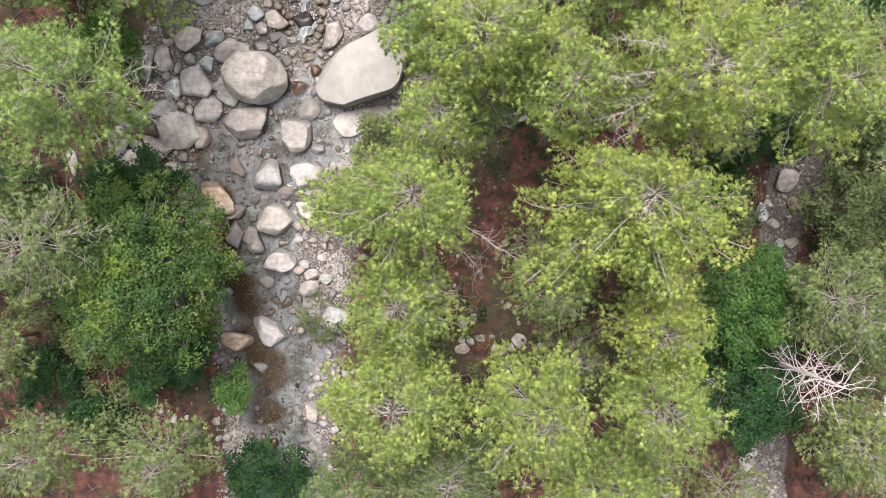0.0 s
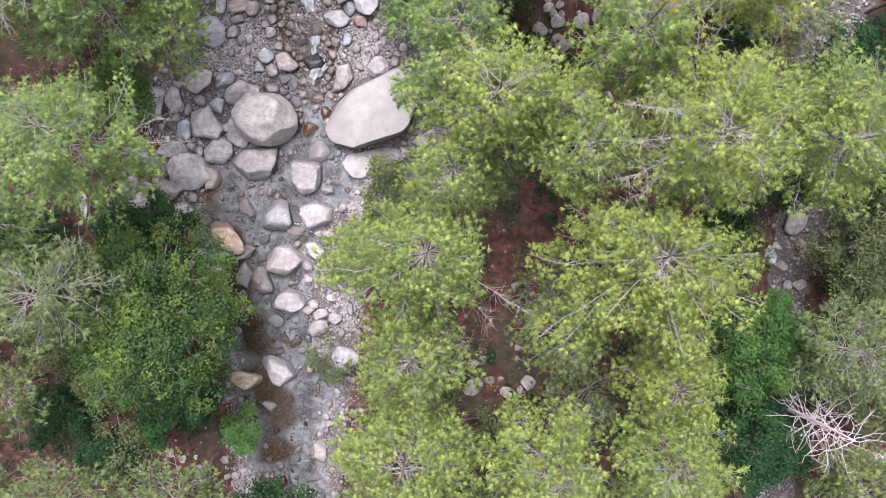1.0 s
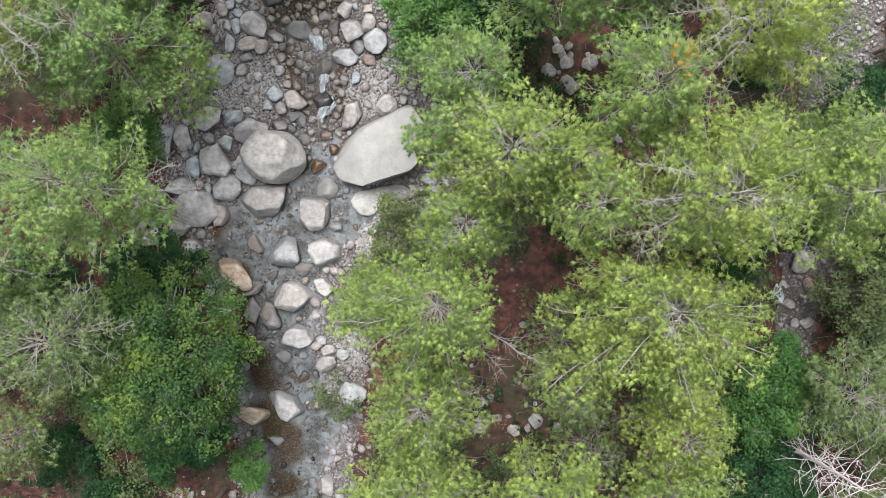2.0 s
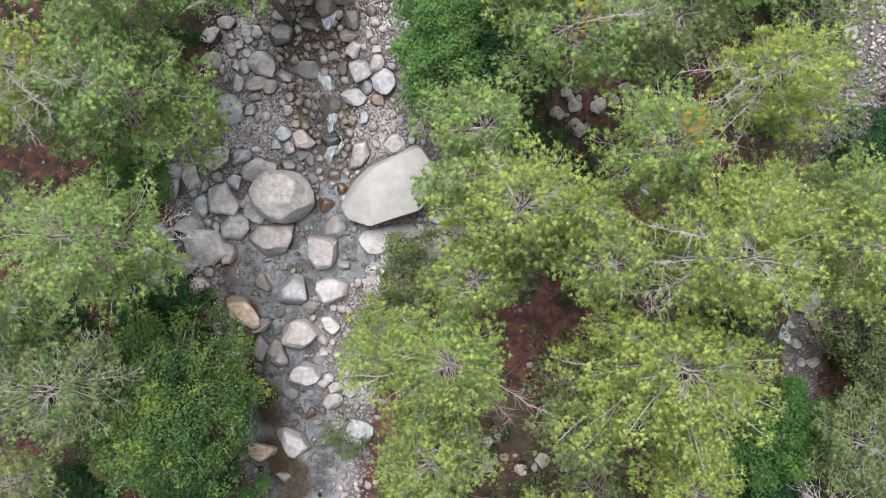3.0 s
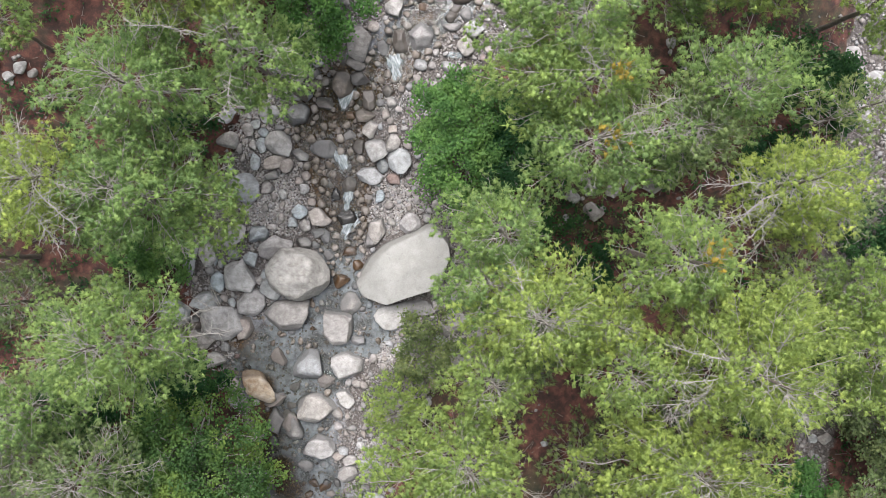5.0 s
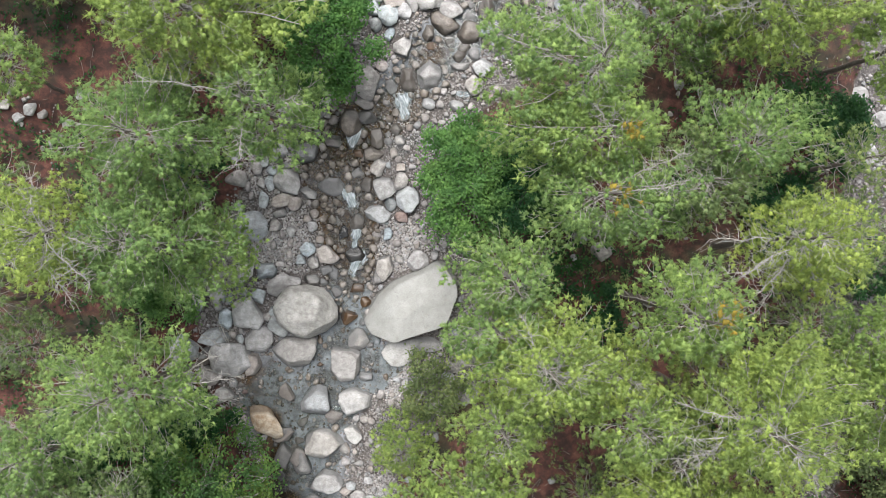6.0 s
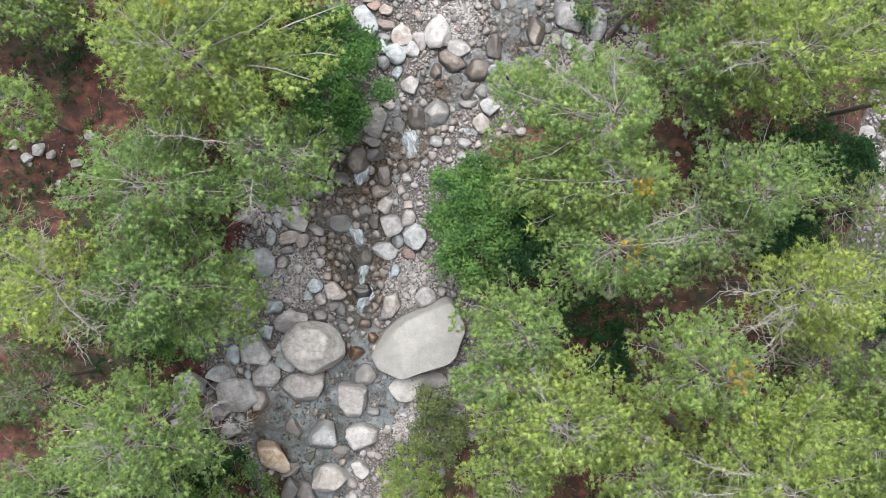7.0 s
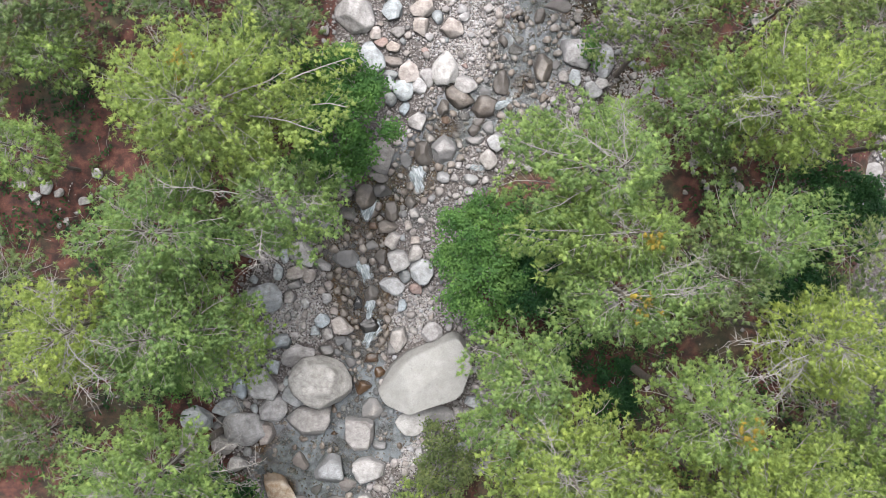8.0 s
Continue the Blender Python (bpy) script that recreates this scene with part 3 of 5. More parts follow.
boulder(-5.45, 16.15, 0.62, 0.94, 10, "g")
boulder(-5.59, 15.44, 0.91, 0.59, 0, "w")
boulder(-5.40, 14.81, 0.62, 0.81, -25, "g")
boulder(-4.55, 16.56, 0.53, 0.59, 0, "g")
boulder(-4.39, 16.05, 0.45, 0.54, 0, "w")
boulder(-4.81, 18.53, 0.53, 0.69, 0, "g")
boulder(-3.06, 17.74, 0.58, 0.53, 0, "g")
boulder(-1.00, 18.56, 0.79, 0.90, 0, "g")
boulder(-1.78, 17.66, 0.64, 0.48, 0, "w")
boulder(-5.08, 13.91, 0.95, 1.13, 15, "g")
boulder(-5.95, 14.07, 0.52, 0.70, -15, "w")
boulder(-6.38, 14.55, 0.54, 0.43, 30, "w")
boulder(-4.33, 14.19, 0.65, 0.81, 0, "g")
boulder(-4.00, 13.33, 1.08, 1.19, 0, "w")
boulder(-7.62, 13.91, 1.24, 0.81, 0, "g")
boulder(-9.64, 14.12, 1.29, 1.13, -20, "g")
boulder(-8.72, 15.45, 1.12, 0.91, 40, "d")
boulder(-9.84, 13.24, 1.03, 0.65, 0, "t")
boulder(-9.31, 13.08, 0.65, 0.65, 0, "t")
boulder(-8.71, 13.59, 0.86, 0.54, -20, "g")
boulder(-11.23, 15.90, 0.86, 0.59, 0, "g")
boulder(-8.82, 16.39, 0.64, 0.64, 0, "g")
boulder(-10.33, 15.60, 0.43, 0.64, 0, "g")
boulder(-9.85, 15.55, 0.54, 0.64, 0, "g")
boulder(-10.73, 14.98, 0.48, 0.43, 0, "b")
boulder(-10.36, 14.61, 0.48, 0.43, 0, "b")
boulder(-10.47, 14.02, 0.43, 0.75, 0, "b")
boulder(-10.75, 13.28, 0.45, 0.81, 0, "b")
boulder(-9.61, 14.84, 0.48, 0.27, 0, "w")
boulder(-10.25, 15.19, 0.43, 0.38, 0, "g")
boulder(-9.99, 15.04, 0.27, 0.27, 0, "g")
boulder(-10.86, 14.03, 0.38, 0.49, 0, "g")
boulder(-11.97, 14.22, 0.97, 0.75, 0, "g")
boulder(-11.93, 15.32, 0.96, 0.80, 0, "g")
boulder(-11.05, 14.70, 0.54, 0.59, 0, "g")
boulder(-6.32, 15.49, 0.43, 0.38, 0, "o")
boulder(-7.35, 15.54, 0.38, 0.24, 0, "o")
boulder(-4.82, 13.18, 0.54, 0.76, 0, "b")
boulder(-3.22, 17.08, 0.37, 0.43, 0, "t")
boulder(-3.96, 16.66, 0.32, 0.32, 0, "t")
boulder(-3.59, 16.77, 0.37, 0.37, 0, "g")
boulder(-4.93, 16.34, 0.27, 0.27, 0, "w")
boulder(-5.89, 16.07, 0.27, 0.32, 0, "t")
boulder(-4.93, 16.03, 0.38, 0.32, 0, "g")
boulder(-4.93, 14.93, 0.27, 0.32, 0, "w")
boulder(-4.34, 14.83, 0.43, 0.38, 0, "t")
boulder(-4.66, 15.50, 0.38, 0.54, 0, "t")
boulder(-1.64, 19.45, 0.85, 0.42, 0, "g")
boulder(-5.23, 19.40, 0.53, 0.53, 0, "t")
boulder(-8.29, 16.35, 0.43, 0.53, 0, "b")
boulder(-6.51, 10.74, 0.93, 0.82, 0, "x")
boulder(-5.41, 12.68, 1.19, 0.81, -15, "g")
boulder(-6.39, 12.24, 0.65, 0.81, -35, "t")
boulder(-5.09, 10.10, 0.82, 1.25, -5, "g")
boulder(-3.51, 10.50, 0.98, 0.93, 20, "g")
boulder(-7.82, 10.73, 0.98, 0.79, -20, "t")
boulder(-8.72, 10.97, 0.71, 0.63, 0, "b")
boulder(-9.07, 10.48, 0.44, 0.44, 0, "w")
boulder(-8.49, 10.36, 0.55, 0.55, 0, "g")
boulder(-10.73, 9.85, 0.82, 0.71, 0, "b")
boulder(-11.41, 12.02, 1.62, 1.35, 0, "g")
boulder(-10.25, 12.10, 0.65, 0.60, 0, "g")
boulder(-10.03, 12.67, 0.65, 0.46, 0, "w")
boulder(-8.47, 12.02, 0.49, 0.49, 0, "g")
boulder(-8.15, 11.43, 0.38, 0.38, 0, "t")
boulder(-8.74, 12.39, 0.38, 0.38, 0, "t")
boulder(-8.40, 12.64, 0.43, 0.49, 0, "t")
boulder(-11.92, 12.89, 0.43, 0.43, 0, "b")
boulder(-4.93, 11.73, 0.44, 0.60, 0, "b")
boulder(-4.33, 12.54, 0.65, 0.54, 0, "r")
boulder(-2.70, 10.73, 0.38, 0.44, 0, "g")
boulder(-5.99, 8.45, 0.50, 0.50, 0, "o")
boulder(-7.05, 11.81, 0.43, 0.65, 0, "x")
boulder(-1.51, 7.06, 0.78, 0.66, 0, "b")
boulder(-1.83, 6.49, 0.44, 0.44, 0, "w")
boulder(-1.28, 6.50, 0.61, 0.50, 0, "g")
boulder(-3.28, 6.43, 1.89, 0.78, 5, "f")
boulder(-7.14, 24.82, 1.70, 1.50, 0, "g")
boulder(-5.45, 25.14, 0.89, 0.96, 0, "b")
boulder(-6.33, 23.05, 1.03, 1.51, 15, "b")
boulder(-4.09, 25.23, 1.09, 0.82, 0, "t")
boulder(-2.78, 24.39, 1.03, 0.89, 0, "t")
boulder(-4.15, 24.43, 0.68, 0.89, 0, "t")
boulder(-3.10, 22.57, 1.24, 1.44, 15, "w")
boulder(-3.82, 22.18, 0.76, 0.83, 0, "g")
boulder(-2.39, 21.39, 1.39, 1.00, -20, "b")
boulder(-2.08, 21.91, 1.04, 0.76, -20, "g")
boulder(-1.20, 21.00, 1.22, 0.97, 10, "g")
boulder(-0.44, 22.10, 0.76, 1.17, 5, "g")
boulder(-1.21, 21.67, 0.67, 0.53, 0, "w")
boulder(-1.42, 20.31, 0.67, 0.50, 0, "w")
boulder(-1.66, 19.89, 0.63, 0.59, 0, "w")
boulder(-1.01, 20.03, 0.53, 0.63, 0, "w")
boulder(-4.26, 21.81, 0.76, 0.69, 0, "g")
boulder(-4.68, 22.37, 0.90, 0.97, 25, "t")
boulder(-5.45, 22.92, 1.10, 0.48, -5, "t")
boulder(-5.52, 22.32, 0.83, 0.42, 0, "b")
boulder(-4.95, 21.63, 0.97, 0.97, 0, "b")
boulder(-5.58, 21.97, 0.69, 0.69, 0, "b")
boulder(-4.88, 20.83, 0.49, 0.70, 0, "b")
boulder(-5.51, 21.23, 0.63, 0.69, 0, "b")
boulder(-4.28, 20.26, 0.84, 0.86, 0, "g")
boulder(-2.14, 20.60, 0.53, 0.49, 0, "g")
boulder(-3.14, 20.92, 0.56, 0.76, 0, "t")
boulder(-0.61, 19.37, 0.91, 0.91, 0, "w")
boulder(2.86, 23.31, 1.17, 1.37, 10, "g")
boulder(1.40, 22.74, 0.89, 1.24, -15, "g")
boulder(4.10, 23.05, 0.96, 1.51, 0, "g")
boulder(0.20, 23.56, 0.69, 0.48, 0, "b")
boulder(1.22, 25.01, 0.48, 0.68, 0, "w")
boulder(1.99, 25.45, 1.23, 0.55, 0, "t")
boulder(-0.43, 23.91, 0.44, 0.58, 0, "w")
boulder(2.35, 22.34, 0.48, 0.62, 0, "g")
boulder(2.86, 22.27, 0.55, 0.76, 0, "b")
boulder(3.71, 21.75, 0.76, 0.76, 0, "g")
boulder(4.64, 21.01, 0.70, 0.76, 0, "g")
boulder(4.05, 22.03, 0.69, 0.55, 0, "g")
boulder(5.50, 22.39, 0.42, 0.35, 0, "w")
boulder(5.99, 21.70, 0.55, 0.83, -10, "g")
boulder(6.43, 21.52, 0.49, 0.62, 0, "b")
boulder(5.96, 22.86, 0.39, 0.41, 0, "w")
boulder(5.62, 21.24, 0.63, 0.42, 0, "g")
boulder(2.01, 22.88, 0.35, 0.48, 0, "g")
boulder(2.29, 24.88, 0.27, 0.34, 0, "w")
boulder(-6.21, 24.10, 0.55, 0.55, 0, "t")
boulder(-5.93, 23.71, 0.62, 0.48, 0, "r")
boulder(-5.38, 23.52, 0.62, 0.48, 0, "t")
boulder(-3.40, 24.85, 0.52, 0.62, 0, "b")
boulder(-5.18, 24.18, 0.62, 0.52, 0, "g")
boulder(3.81, 11.67, 0.64, 0.58, 0, "m")
boulder(4.58, 12.02, 0.58, 0.64, 0, "m")
boulder(5.48, 11.91, 0.52, 0.58, 0, "m")
boulder(4.76, 11.00, 0.90, 0.84, 0, "m")
boulder(3.56, 10.74, 0.29, 0.32, 0, "m")
boulder(6.28, 12.17, 0.45, 0.58, 0, "m")
boulder(6.71, 12.68, 0.58, 0.58, 0, "m")
boulder(7.29, 12.24, 0.90, 0.83, 0, "m")
boulder(7.83, 13.26, 0.64, 0.58, 0, "m")
boulder(15.80, 16.27, 1.16, 1.01, 0, "g")
boulder(17.00, 15.55, 1.14, 0.96, 0, "g")
boulder(16.31, 18.24, 0.75, 0.65, 0, "w")
boulder(17.52, 17.16, 0.86, 0.71, 0, "g")
boulder(16.30, 15.45, 0.66, 0.51, 0, "r")
boulder(14.83, 1.74, 0.69, 0.90, 0, "b")
boulder(16.18, 3.23, 1.10, 1.05, 0, "g")
boulder(15.61, 1.22, 0.58, 0.48, 0, "w")
boulder(16.54, 0.29, 0.64, 0.53, 0, "w")
boulder(16.55, 2.14, 0.58, 0.63, 0, "r")
boulder(15.19, 2.14, 0.48, 0.42, 0, "g")
boulder(16.02, 0.29, 0.43, 0.43, 0, "w")
boulder(20.18, -8.06, 1.10, 0.93, 0, "g")
boulder(21.05, -7.34, 0.82, 1.20, 0, "g")
boulder(14.84, -10.55, 0.94, 0.83, 0, "g")
boulder(15.11, -9.93, 0.66, 0.50, 0, "b")
boulder(3.34, 6.05, 0.80, 0.65, 0, "m")
boulder(0.89, -4.64, 0.68, 0.52, 0, "m")
boulder(1.73, -4.16, 0.47, 0.34, 0, "m")
boulder(2.86, 0.28, 0.36, 0.31, 0, "m")
boulder(3.56, -4.09, 0.39, 0.31, 0, "m")
boulder(4.61, -4.56, 0.52, 0.42, 0, "m")
boulder(0.03, -10.91, 1.23, 1.60, 0, "m")
boulder(-16.76, 3.94, 0.50, 1.26, 10, "m")
boulder(-21.28, 17.05, 0.64, 0.44, 0, "m")
boulder(-20.63, 16.50, 0.54, 0.44, 0, "m")
boulder(-19.67, 16.66, 0.42, 0.39, 0, "m")
boulder(10.27, 24.37, 0.71, 0.57, 0, "m")
boulder(9.24, 14.62, 0.74, 0.64, 0, "m")
boulder(8.29, 13.86, 0.84, 0.69, 0, "m")
boulder(13.00, 14.05, 0.74, 0.64, 0, "m")
boulder(17.01, 16.66, 0.68, 0.94, 0, "w")
boulder(-1.46, 5.71, 1.41, 1.19, 10, "g")
boulder(-1.02, 3.94, 1.64, 1.09, 20, "f")
boulder(-1.98, 4.76, 0.71, 0.65, 0, "b")
boulder(-0.08, 5.20, 0.65, 0.60, 0, "t")
boulder(-2.14, 6.56, 0.60, 0.54, 0, "g")
boulder(0.88, 4.80, 0.71, 0.82, 0, "g")
boulder(-9.89, 3.94, 0.68, 0.92, 10, "t")
boulder(-10.09, 1.78, 1.15, 0.66, 20, "t")
boulder(-9.36, 0.62, 0.82, 1.04, 0, "t")
boulder(-7.56, 2.80, 0.76, 0.60, 0, "t")
boulder(-6.61, 1.90, 0.87, 0.87, 0, "w")
boulder(-7.04, 1.13, 0.49, 0.55, 0, "w")
boulder(-8.64, -1.58, 0.75, 0.55, -20, "w")
boulder(-7.76, -1.52, 0.42, 0.36, 0, "w")
boulder(-5.32, -3.47, 1.44, 1.25, 0, "b")
boulder(-11.54, 5.56, 0.67, 1.08, 10, "t")
boulder(-4.07, 6.09, 2.15, 1.18, 20, "f")
boulder(-8.87, 1.58, 0.44, 0.33, 0, "g")
boulder(-6.98, -1.00, 0.61, 0.44, 30, "t")
boulder(-7.69, -2.67, 0.67, 0.39, 20, "o")
boulder(-8.25, -2.53, 0.56, 0.39, -20, "o")
boulder(-7.42, -3.02, 0.45, 0.33, 0, "t")
boulder(-8.54, -3.12, 0.50, 0.33, 40, "o")
boulder(-6.59, -2.81, 0.39, 0.31, 0, "t")
boulder(-9.13, 2.42, 0.55, 0.38, 30, "t")

# flats of the great white boulder, in metres from its heart: azimuth, slope, distance
WEDGE = [(154, 26, 1.42), (116, 16, 1.20), (135, 20, 1.27), (78, 12, 2.02), (39, 10, 2.18), (8, 3, 2.08), (-45, -4, 1.70), (205, 4, 2.62), (232, 0, 2.58), (-19, -4, 1.72), (-72, -3, 1.50), (258, -3, 2.05), (135, 82, 0.70), (300, 78, 0.78), (200, 60, 1.15)]


def white_boulder(x, y):
    """A leaning wedge with a broad pale top, drawn out to a nose."""
    bm = bmesh.new()
    bmesh.ops.create_icosphere(bm, subdivisions=6, radius=3.1)
    v = np.array([p.co for p in bm.verts])
    for _ in range(2):
        for a, e, d in WEDGE:
            a, e = radians(a), radians(e)
            q = np.array([math.cos(a) * math.cos(e), math.sin(a) * math.cos(e), math.sin(e)])
            v -= q * np.maximum(0, v @ q - d)[:, None]
    v[:, 2] = np.maximum(v[:, 2], -0.8)
    low = np.array([noise.noise(Vector(p * 0.55)) for p in v])
    high = np.array([noise.fractal(Vector(p * 2.2), 1.0, 2.0, 3) for p in v])
    v *= (1 + 0.03 * low + 0.010 * high)[:, None]
    # a few pits worn into the top
    for px, py, size, deep in ((-1.25, -0.35, 0.16, 0.14), (0.75, 0.35, 0.12, 0.10), (0.9, -0.2, 0.10, 0.08), (0.3, 0.9, 0.12, 0.05)):
        v[:, 2] -= deep * np.exp(-((v[:, 0] - px) ** 2 + (v[:, 1] - py) ** 2) / size ** 2) * (v[:, 2] > 0)
    for p, co in zip(bm.verts, v):
        p.co = co
    for _ in range(7):
        bmesh.ops.smooth_vert(bm, verts=bm.verts, factor=0.5, use_axis_x=True, use_axis_y=True, use_axis_z=True)
    data = bpy.data.meshes.new("white_boulder")
    bm.to_mesh(data)
    bm.free()
    ob = link_part("white_boulder", data, STONE["W"], smooth=True)
    ob.matrix_world = pose(x, y, on_land(x, y) + 0.45)
    tagged(ob, "huge smooth white limestone boulder leaning beside the stream", "boulder")
    BOULDERS.append((x, y, 4.2 / 2, 3.2 / 2, 30))


white_boulder(-3.59, 8.55)


def stone_patch(x, y, reach, count, seed):
    """A handful of stones half sunk in the needle litter."""
    r = np.random.RandomState(seed)
    for _ in range(count):
        a, d, s = r.uniform(0, 6.28), reach * math.sqrt(r.rand()), 0.2 + 0.5 * r.rand() ** 2
        boulder(x + d * math.cos(a), y + d * math.sin(a), s, s * r.uniform(0.65, 1), r.uniform(0, 180), "m")


stone_patch(7.3, 7.9, 1.1, 14, 1)
stone_patch(4.9, 12.2, 1.2, 12, 2)
stone_patch(8.6, 17.4, 1.4, 14, 3)
stone_patch(2.4, -4.0, 1.6, 12, 4)
stone_patch(2.6, 5.6, 1.0, 8, 5)
stone_patch(-19.5, 17.0, 1.8, 9, 6)
stone_patch(-13.0, 3.8, 1.2, 8, 7)


def clear_of_boulders(x, y, r):
    keep = np.ones(len(x), bool)
    for bx, by, a, b, turn in BOULDERS:
        c, s = math.cos(radians(turn)), math.sin(radians(turn))
        u, v = (x - bx) * c + (y - by) * s, -(x - bx) * s + (y - by) * c
        keep &= (u / (a + r * 0.4)) ** 2 + (v / (b + r * 0.4)) ** 2 > 0.9
    return keep


COBBLE_FORMS = [rock_mesh("cobble", (1, 0.8, 0.6), 200 + k, 3) for k in range(10)]


def scatter_cobbles(count, seed):
    """Fist- to bucket-sized stones, packed without overlapping between the boulders."""
    r = np.random.RandomState(seed)
    x, y = r.uniform(-15, 8, 9000), r.uniform(-13, 29, 9000)
    main, _ = bank_distance(x, y)
    size = 0.24 + 0.34 * r.rand(9000) ** 2.2
    ok = (main < -0.1 + 0.5 * r.rand(9000)) & clear_of_boulders(x, y, size)
    ok &= (thread_distance(x, y) > 0.75) | (r.rand(9000) < 0.25)
    kept = []
    for px, py, s in zip(x[ok], y[ok], size[ok]):
        if all((px - a) ** 2 + (py - b) ** 2 > (0.42 * (s + c)) ** 2 for a, b, c in kept):
            kept.append((px, py, s))
        if len(kept) == count:
            break
    tones = "ggggwwwbbttr"
    for px, py, s in kept:
        tone = tones[r.randint(len(tones))]
        if thread_distance(px, py) < 0.8:
            tone = "odxog"[r.randint(5)]
        form = COBBLE_FORMS[r.randint(10)]
        ob = new("cobble", form)
        if not form.materials:
            form.materials.append(STONE["g"])
            form.shade_smooth()
        ob.material_slots[0].link = "OBJECT"
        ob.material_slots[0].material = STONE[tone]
        ob.matrix_world = pose(px, py, on_land(px, py) + s * 0.14, r.uniform(-15, 15), r.uniform(-15, 15), r.uniform(0, 360)) @ Matrix.Scale(s, 4)
        tagged(ob, {"g": "small grey cobble", "w": "small whitish cobble", "b": "small blue-grey cobble", "t": "small buff cobble", "r": "small reddish cobble"}.get(tone, "small dark wet cobble") + " on the stream bed", "cobble", "cobbles of the stream bed")


def pebble_bed(name, count, seed, where, lo, hi, mat, label, box=(-15.5, 8.5, -14, 31), free=True, coarse=False, pack=False, lift=0.0):
    """Uncountable small stones as one sheet of real stones."""
    r = np.random.RandomState(seed)
    x, y = r.uniform(box[0], box[1], count), r.uniform(box[2], box[3], count)
    s = lo + (hi - lo) * r.rand(count) ** 2
    ok = where(x, y, r)
    if free:
        ok &= clear_of_boulders(x, y, s)
    x, y, s = x[ok], y[ok], s[ok]
    if pack:
        order = np.argsort(-s)
        kept = []
        px, py, ps = np.zeros(0), np.zeros(0), np.zeros(0)
        for i in order:
            if not ((px - x[i]) ** 2 + (py - y[i]) ** 2 < (0.40 * (ps + s[i])) ** 2).any():
                kept.append(i)
                px, py, ps = x[kept], y[kept], s[kept]
        x, y, s = px, py, ps
    bm = bmesh.new()
    if coarse:
        bmesh.ops.create_icosphere(bm, subdivisions=2, radius=0.5)
    else:
        bmesh.ops.create_cone(bm, cap_ends=False, segments=4, radius1=0.5, radius2=0, depth=0.5)
        bmesh.ops.triangulate(bm, faces=bm.faces)
        tip = bmesh.ops.create_vert(bm, co=(0, 0, -0.5))["vert"][0]
        rim = sorted((q for q in bm.verts if abs(q.co.z + 0.25) < 1e-4), key=lambda q: math.atan2(q.co.y, q.co.x))
        for a, c in zip(rim, rim[1:] + rim[:1]):
            bm.faces.new((c, a, tip))
        loose = [q for q in bm.verts if not q.link_faces]
        bmesh.ops.delete(bm, geom=loose, context="VERTS")
    bm.verts.index_update()
    bm.verts.ensure_lookup_table()
    v, f = np.array([p.co for p in bm.verts]), np.array([[p.index for p in q.verts] for q in bm.faces])
    bm.free()
    n = len(x)
    forms = v[None]
    if coarse:
        # eight differently planed stones to draw from
        rr = np.random.RandomState(4)
        forms = np.repeat(forms, 8, axis=0)
        for k in range(8):
            for _ in range(11):
                q = unit(rr.normal(size=3))
                forms[k] -= q * np.maximum(0, forms[k] @ q - rr.uniform(0.27, 0.45))[:, None]
    form = forms[r.randint(len(forms), size=n)] * (1 + (0.06 if coarse else 0.3) * r.uniform(-1, 1, (n, len(v), 1))) * np.stack([np.ones(n), r.uniform(0.6, 1, n), r.uniform(0.4, 0.7, n)], -1)[:, None] * s[:, None, None]
    a = r.uniform(0, 6.28, n)[:, None]
    px = form[..., 0] * np.cos(a) - form[..., 1] * np.sin(a) + x[:, None]
    py = form[..., 0] * np.sin(a) + form[..., 1] * np.cos(a) + y[:, None]
    pz = form[..., 2] + (land(x, y) + s * 0.2 + lift)[:, None]
    faces = (f[None] + (np.arange(n) * len(v))[:, None, None]).reshape(-1, 3)
    ob = link_part(name, mesh_of(name, np.stack([px, py, pz], -1).reshape(-1, 3), faces), mat, smooth=True)
    tagged(ob, label, "gravel", kind="stuff")


def dry_bed(x, y, r):
    return (bank_distance(x, y)[0] < 0.2 - 0.9 * r.rand(len(x))) & (thread_distance(x, y) > 1.0)


def wet_bed(x, y, r):
    return (thread_distance(x, y) < 1.1) & (bank_distance(x, y)[0] < 0.3) & ((y > 8) | (pool_depth(x, y) < 0.3 + 0.7 * r.rand(len(x)) ** 6)) & ((y > 8) | (r.rand(len(x)) < 0.7))


def upper_stream(x, y, r):
    return (thread_distance(x, y) < 1.25) & (thread_distance(x, y) > 0.25 * r.rand(len(x))) & (bank_distance(x, y)[0] < 0.3)


def gravel_bars(x, y, r):
    spots = [(-10.0, 11.4, 1.5, 2.0), (-4.3, 11.2, 1.4, 1.6), (-5.3, -1.2, 0.8, 1.1), (-4.5, 4.6, 0.9, 1.2), (-9.9, -9.7, 1.1, 0.8), (-7.9, -9.6, 0.9, 0.8), (-1.6, 23.5, 2.2, 2.4), (6.0, 21.5, 1.3, 1.3), (-10.8, 15.2, 1.2, 1.6)]
    ok = np.zeros(len(x), bool)
    for a, b, c, d in spots:
        ok |= ((x - a) / c) ** 2 + ((y - b) / d) ** 2 < r.rand(len(x)) * 1.4
    return ok & (thread_distance(x, y) > 0.95)


def arm_bed(x, y, r):
    return bank_distance(x, y)[1] < 0.1 - 0.8 * r.rand(len(x))


